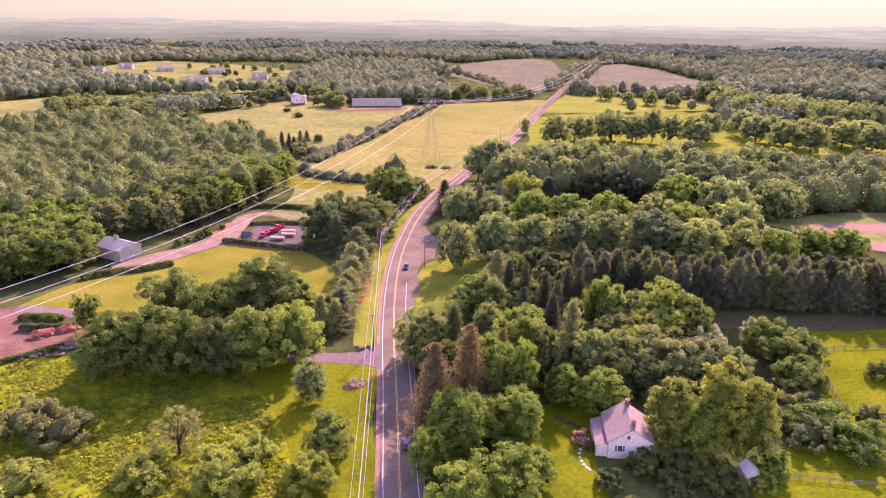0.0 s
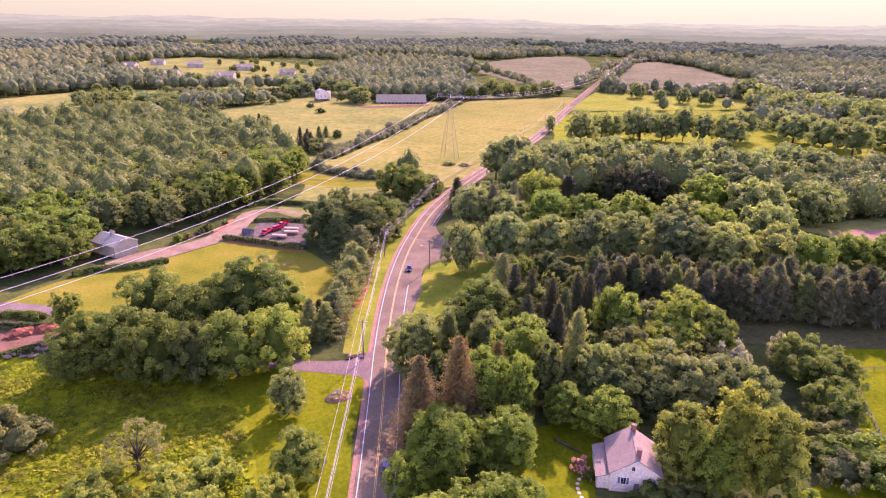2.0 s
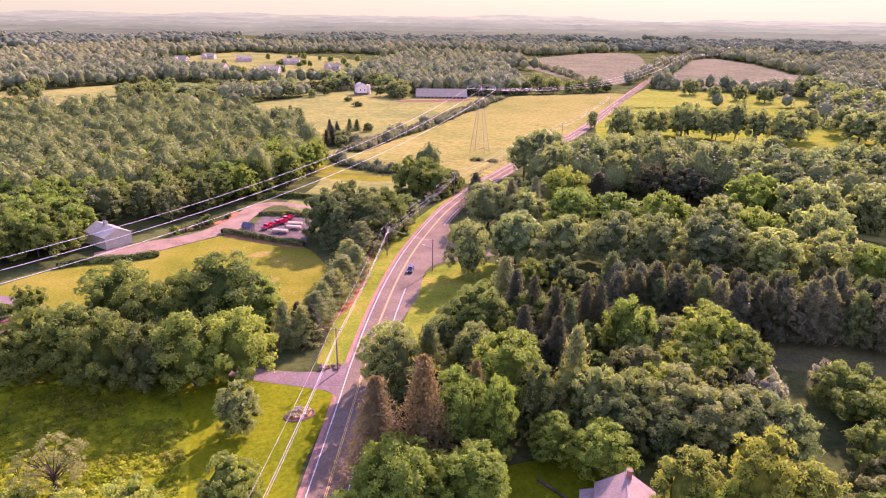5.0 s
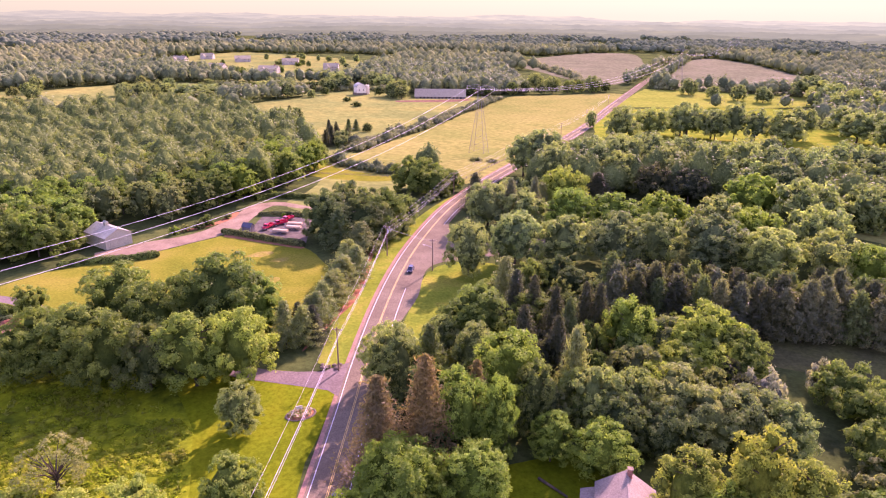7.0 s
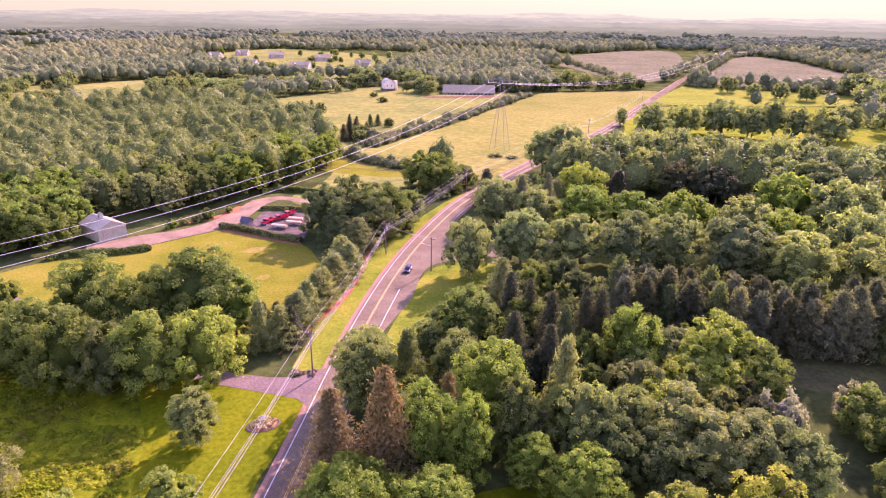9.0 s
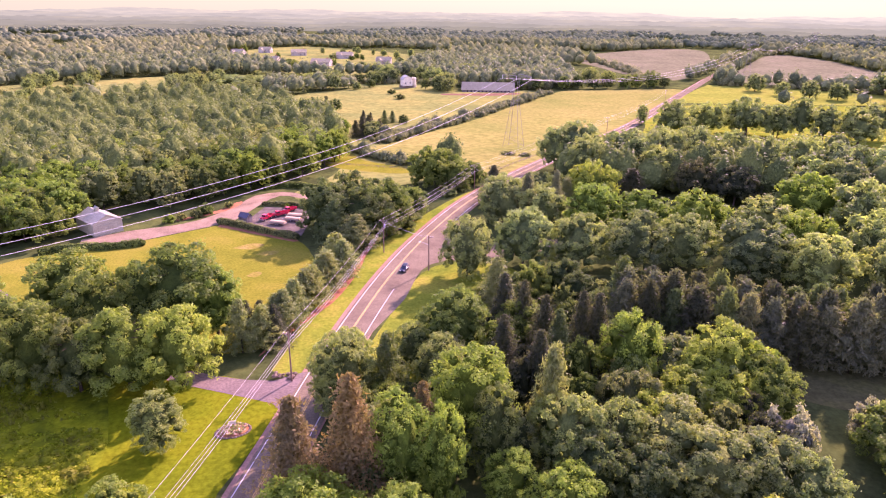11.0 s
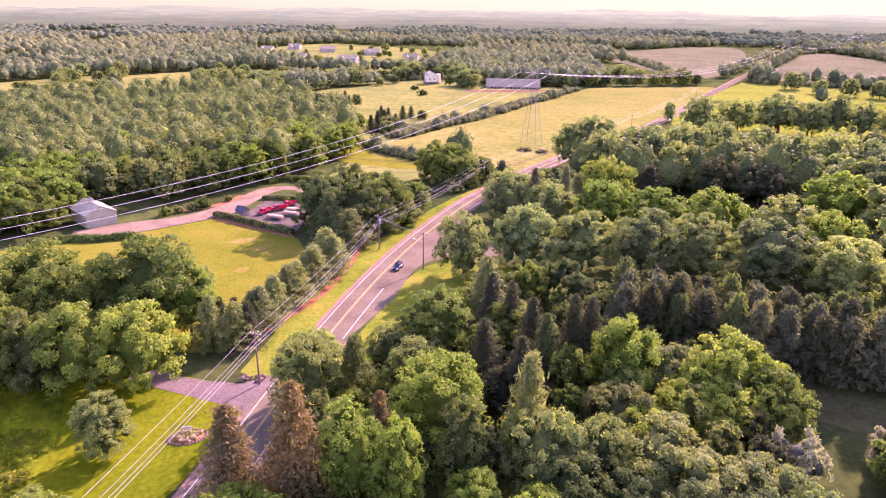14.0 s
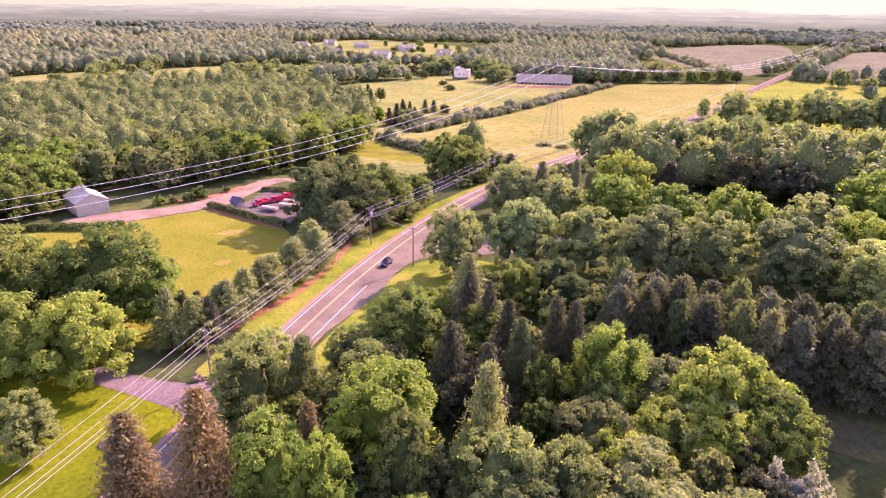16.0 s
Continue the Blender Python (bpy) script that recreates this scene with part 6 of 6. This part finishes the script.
for x, y, h, w, kind in ((3, 773, 17, 19, "oak"), (56, 842, 15, 17, "oak"), (70, 846, 17, 18, "oak"), (44, 850, 14, 15, "oak"), (127, 758, 15, 15, "oak"), (118, 764, 11, 12, "maple"), (37, 457, 11, 6.5, "spruce"), (41, 464, 13, 7, "spruce"), (45, 470, 13, 7, "spruce"), (52, 466, 11, 6.5, "spruce"), (47, 452, 8, 9, "maple"),
                         (8, 561, 15, 10, "poplar"), (3, 568, 17, 11, "poplar"), (13, 553, 13, 10, "poplar"), (-12, 556, 14, 14, "maple"), (-24, 548, 13, 13, "oak")):
    plant(kind, x, y, h, w, "hazed" if kind != "spruce" else "dark", "standing in the pasture")

PLACE[0] = "in the housing estate"
for i in range(34):
    a, r = TREE_RNG.uniform(0, 6.28), math.sqrt(TREE_RNG.random())
    plant(TREE_RNG.choice(["maple", "oak", "bush", "poplar"]), -70 + 230 * r * math.cos(a), 1270 + 250 * r * math.sin(a), TREE_RNG.uniform(7, 15), TREE_RNG.uniform(8, 15), TREE_RNG.choice(["hazed", "soft", "mid"]), "", "estate trees")


def hedge(points, width, height, tint, label, density=60):
    """A clipped or rough hedge along a line, one thing with its leaves as one mass."""
    rng = random.Random(len(points) + int(points[0][0]))
    verts, faces = [], []
    line = spline(points, 0.7)
    for i, p in enumerate(line[::2]):
        lump(verts, faces, Vector((p.x, p.y, lie(p.x, p.y) + height * 0.36)), width * 0.38, height * 0.42, i * 1.7, 2, 0.35)
    for p in line:
        for _ in range(density):
            a = rng.uniform(0, 3.1416)
            knob = 0.85 + 0.35 * noise.noise((p.x * 0.5, p.y * 0.5, a))
            o = Vector((rng.uniform(-0.5, 0.5), math.cos(a) * width / 2 * knob, math.sin(a) * height * knob))
            cards(verts, faces, rng, Vector((p.x + o.x + rng.gauss(0, 0.1), p.y + o.y, lie(p.x, p.y) + max(0.05, o.z))), Vector((0, o.y, o.z)), 0.42)
    top = base("hedge", *points[0], label=label, category="hedge")
    top.matrix_basis = Matrix()
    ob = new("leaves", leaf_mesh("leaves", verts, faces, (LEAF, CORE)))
    ob.parent, ob.color = top, (*TINT[tint], 1)


hedge([(-52, 238), (-44, 240.5), (-34, 241), (-25, 243.5)], 4.2, 2.4, "mid", "rough green hedge in front of the barn")
hedge([(-5, 265.5), (4, 259.5), (14, 252.5), (23.5, 246.5)], 3.4, 2.6, "olive", "low trimmed hedge edging the gravel yard")
hedge([(7, 287), (14, 286.5), (20, 284.5), (27, 281.5)], 3.0, 2.0, "olive", "low trimmed hedge edging the gravel yard")
hedge([(4, 313), (12, 316), (22, 312), (34, 306)], 5.0, 2.8, "mid", "rough hedge behind the drive")
hedge([(-64, 207.5), (-58, 206), (-54, 204)], 4.5, 2.4, "mid", "rough shrubby hedge beside the clay yard")
hedge([(-62.5, 199.9), (-57.3, 197.9), (-51.7, 197.0)], 3.2, 2.2, "deep", "dark rounded hedge beside the clay yard")
hedge([(-66, 178), (-58, 181.5), (-50, 184.5)], 3.0, 1.6, "mid", "weedy bank beside the clay yard")
for x, y, r in ((-23, 267, 3.4), (-19.5, 270, 3.0), (-15, 272.5, 3.4), (-12.5, 276.5, 4.6), (-6, 284.5, 2.6), (16, 283.5, 1.8)):
    plant("bush", x, y, r * 0.95, r * 1.1, TREE_RNG.choice(["fresh", "olive", "mid"]), "beside the gravel drive")
plant("bush", 67.2, 103.0, 3.2, 3.6, "pink", "beside the porch")
plant("bush", 68.0, 100.0, 2.2, 2.6, "mid", "beside the porch")
plant("bush", 72.6, 92.4, 2.0, 2.4, "mid", "beside the house")
plant("bush", 77.0, 91.0, 2.2, 2.8, "deep", "beside the house")
plant("bush", 80.2, 90.0, 3.0, 3.6, "silver", "beside the house")
# small conifers and scrub between the road and the rows of maples
PLACE[0] = "beside the road"
for x, y, h, w, tint in ((103.3, 256.6, 19.0, 8.4, "pine"), (114.8, 262.0, 18.6, 6.6, "pine"), (108.5, 284.0, 11.0, 6.0, "olive")):
    plant("spruce", x, y, h, w, tint)
for x, y, h, w, tint in ((112.0, 296.0, 8.5, 11.0, "soft"), (119.0, 306.0, 8.0, 11.0, "hazed"), (127.0, 296.0, 9.5, 12.0, "soft"), (104.0, 291.0, 6.5, 9.0, "hazed"), (121.0, 287.0, 8.0, 10.0, "soft"), (137.0, 300.0, 9.0, 12.0, "hazed"),
                         (94.6, 334.2, 6.4, 9.5, "hazed"), (89.0, 326.0, 5.4, 8.5, "soft"), (85.6, 306.0, 4.2, 7.0, "hazed"), (79.5, 297.0, 3.8, 6.5, "soft"), (122.2, 389.5, 2.2, 8.5, "olive"), (130.4, 384.0, 2.0, 7.0, "olive")):
    plant("bush", x, y, h, w, tint)


# woods further off
BANK_RNG = random.Random(77)
# tints turn paler and bluer with each distance: haze painted into the leaves
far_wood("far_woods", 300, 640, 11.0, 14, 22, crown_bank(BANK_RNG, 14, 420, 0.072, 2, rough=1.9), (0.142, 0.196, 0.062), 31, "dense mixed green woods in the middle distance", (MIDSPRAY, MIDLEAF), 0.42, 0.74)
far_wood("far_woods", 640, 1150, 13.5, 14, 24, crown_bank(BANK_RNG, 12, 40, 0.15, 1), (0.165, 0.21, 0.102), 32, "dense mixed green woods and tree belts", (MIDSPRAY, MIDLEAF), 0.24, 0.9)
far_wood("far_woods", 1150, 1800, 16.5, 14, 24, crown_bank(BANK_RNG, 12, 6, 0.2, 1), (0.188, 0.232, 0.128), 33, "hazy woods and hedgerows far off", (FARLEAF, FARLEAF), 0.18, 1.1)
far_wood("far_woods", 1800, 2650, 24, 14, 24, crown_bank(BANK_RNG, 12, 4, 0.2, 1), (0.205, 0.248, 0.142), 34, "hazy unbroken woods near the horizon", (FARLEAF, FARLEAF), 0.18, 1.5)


# ---- tall grass of the meadow ----
def tall_grass(outline, count, seed, tint, tall, label):
    rng = random.Random(seed)
    verts, faces = [], []
    xs, ys = [p[0] for p in outline], [p[1] for p in outline]
    while len(faces) < count:
        x, y = rng.uniform(min(xs), max(xs)), rng.uniform(min(ys), max(ys))
        thick = noise.noise((x * 0.09, y * 0.09, seed)) + 0.5 * noise.noise((x * 0.3, y * 0.3, seed))
        if thick < rng.uniform(-0.1, 0.5) or not inside(x, y, outline):
            continue
        for _ in range(5):
            a, h, w = rng.uniform(0, 6.283), tall * rng.uniform(0.5, 1.3) * (0.7 + thick), rng.uniform(0.35, 0.8)
            u = Vector((math.cos(a), math.sin(a), 0)) * w
            c = Vector((x + rng.gauss(0, 0.5), y + rng.gauss(0, 0.5), 0.04))
            lean = Vector((rng.gauss(0, 0.3), rng.gauss(0, 0.3), h))
            k = len(verts)
            verts += [c - u * 0.5, c + u * 0.5, c + lean + u * 0.28, c + lean - u * 0.28]
            faces.append((k, k + 1, k + 2, k + 3))
    ob = new("tall_grass", leaf_mesh("tall_grass", verts, faces, GRASSBLADE))
    ob.color = (*tint, 1)
    tagged(ob, label, "grass", kind="stuff")


def weed_mounds(outline, gap, seed, tint, low, high, wide, shrubby, label):
    """Low leafy mounds of weeds and brambles, thick in some places and missing in others."""
    rng = random.Random(seed)
    spots = []
    xs, ys = [p[0] for p in outline], [p[1] for p in outline]
    x = min(xs)
    while x < max(xs):
        y = min(ys)
        while y < max(ys):
            px, py = x + rng.uniform(-0.6, 0.6) * gap, y + rng.uniform(-0.6, 0.6) * gap
            if inside(px, py, outline) and noise.noise((px * 0.055, py * 0.055, seed)) + 0.4 * noise.noise((px * 0.2, py * 0.2, seed)) > shrubby:
                spots.append((px, py, rng.uniform(low, high), rng.uniform(*wide)))
            y += gap
        x += gap
    ob = new("weeds", mass_mesh("weeds", spots, crown_bank(rng, 8, 70, 0.17, 1, -0.3, 1.3, 0.35), rng, (WEEDSPRAY, WEEDSPRAY)))
    ob.color = (*tint, 1)
    tagged(ob, label, "weeds", kind="stuff")


MEADOW_EDGE = [(-86, 64), (-76, 148), (-60, 178), (-30, 170), (-10, 160), (2, 140), (5, 110), (3, 64)]
tall_grass(MEADOW_EDGE, 26000, 3, (0.22, 0.31, 0.015), 0.36, "tufts of tall bright green meadow grass")
tall_grass(MEADOW_EDGE, 7000, 8, (0.20, 0.24, 0.04), 0.5, "tufts of dull brownish meadow weeds")
weed_mounds(MEADOW_EDGE, 1.9, 5, (0.27, 0.34, 0.008), 0.22, 0.65, (1.4, 3.2), -0.08, "bright yellow-green weeds in the rough meadow")
weed_mounds(MEADOW_EDGE, 2.3, 9, (0.2, 0.24, 0.02), 0.3, 0.9, (1.5, 3.0), 0.2, "dull green brambles in the rough meadow")
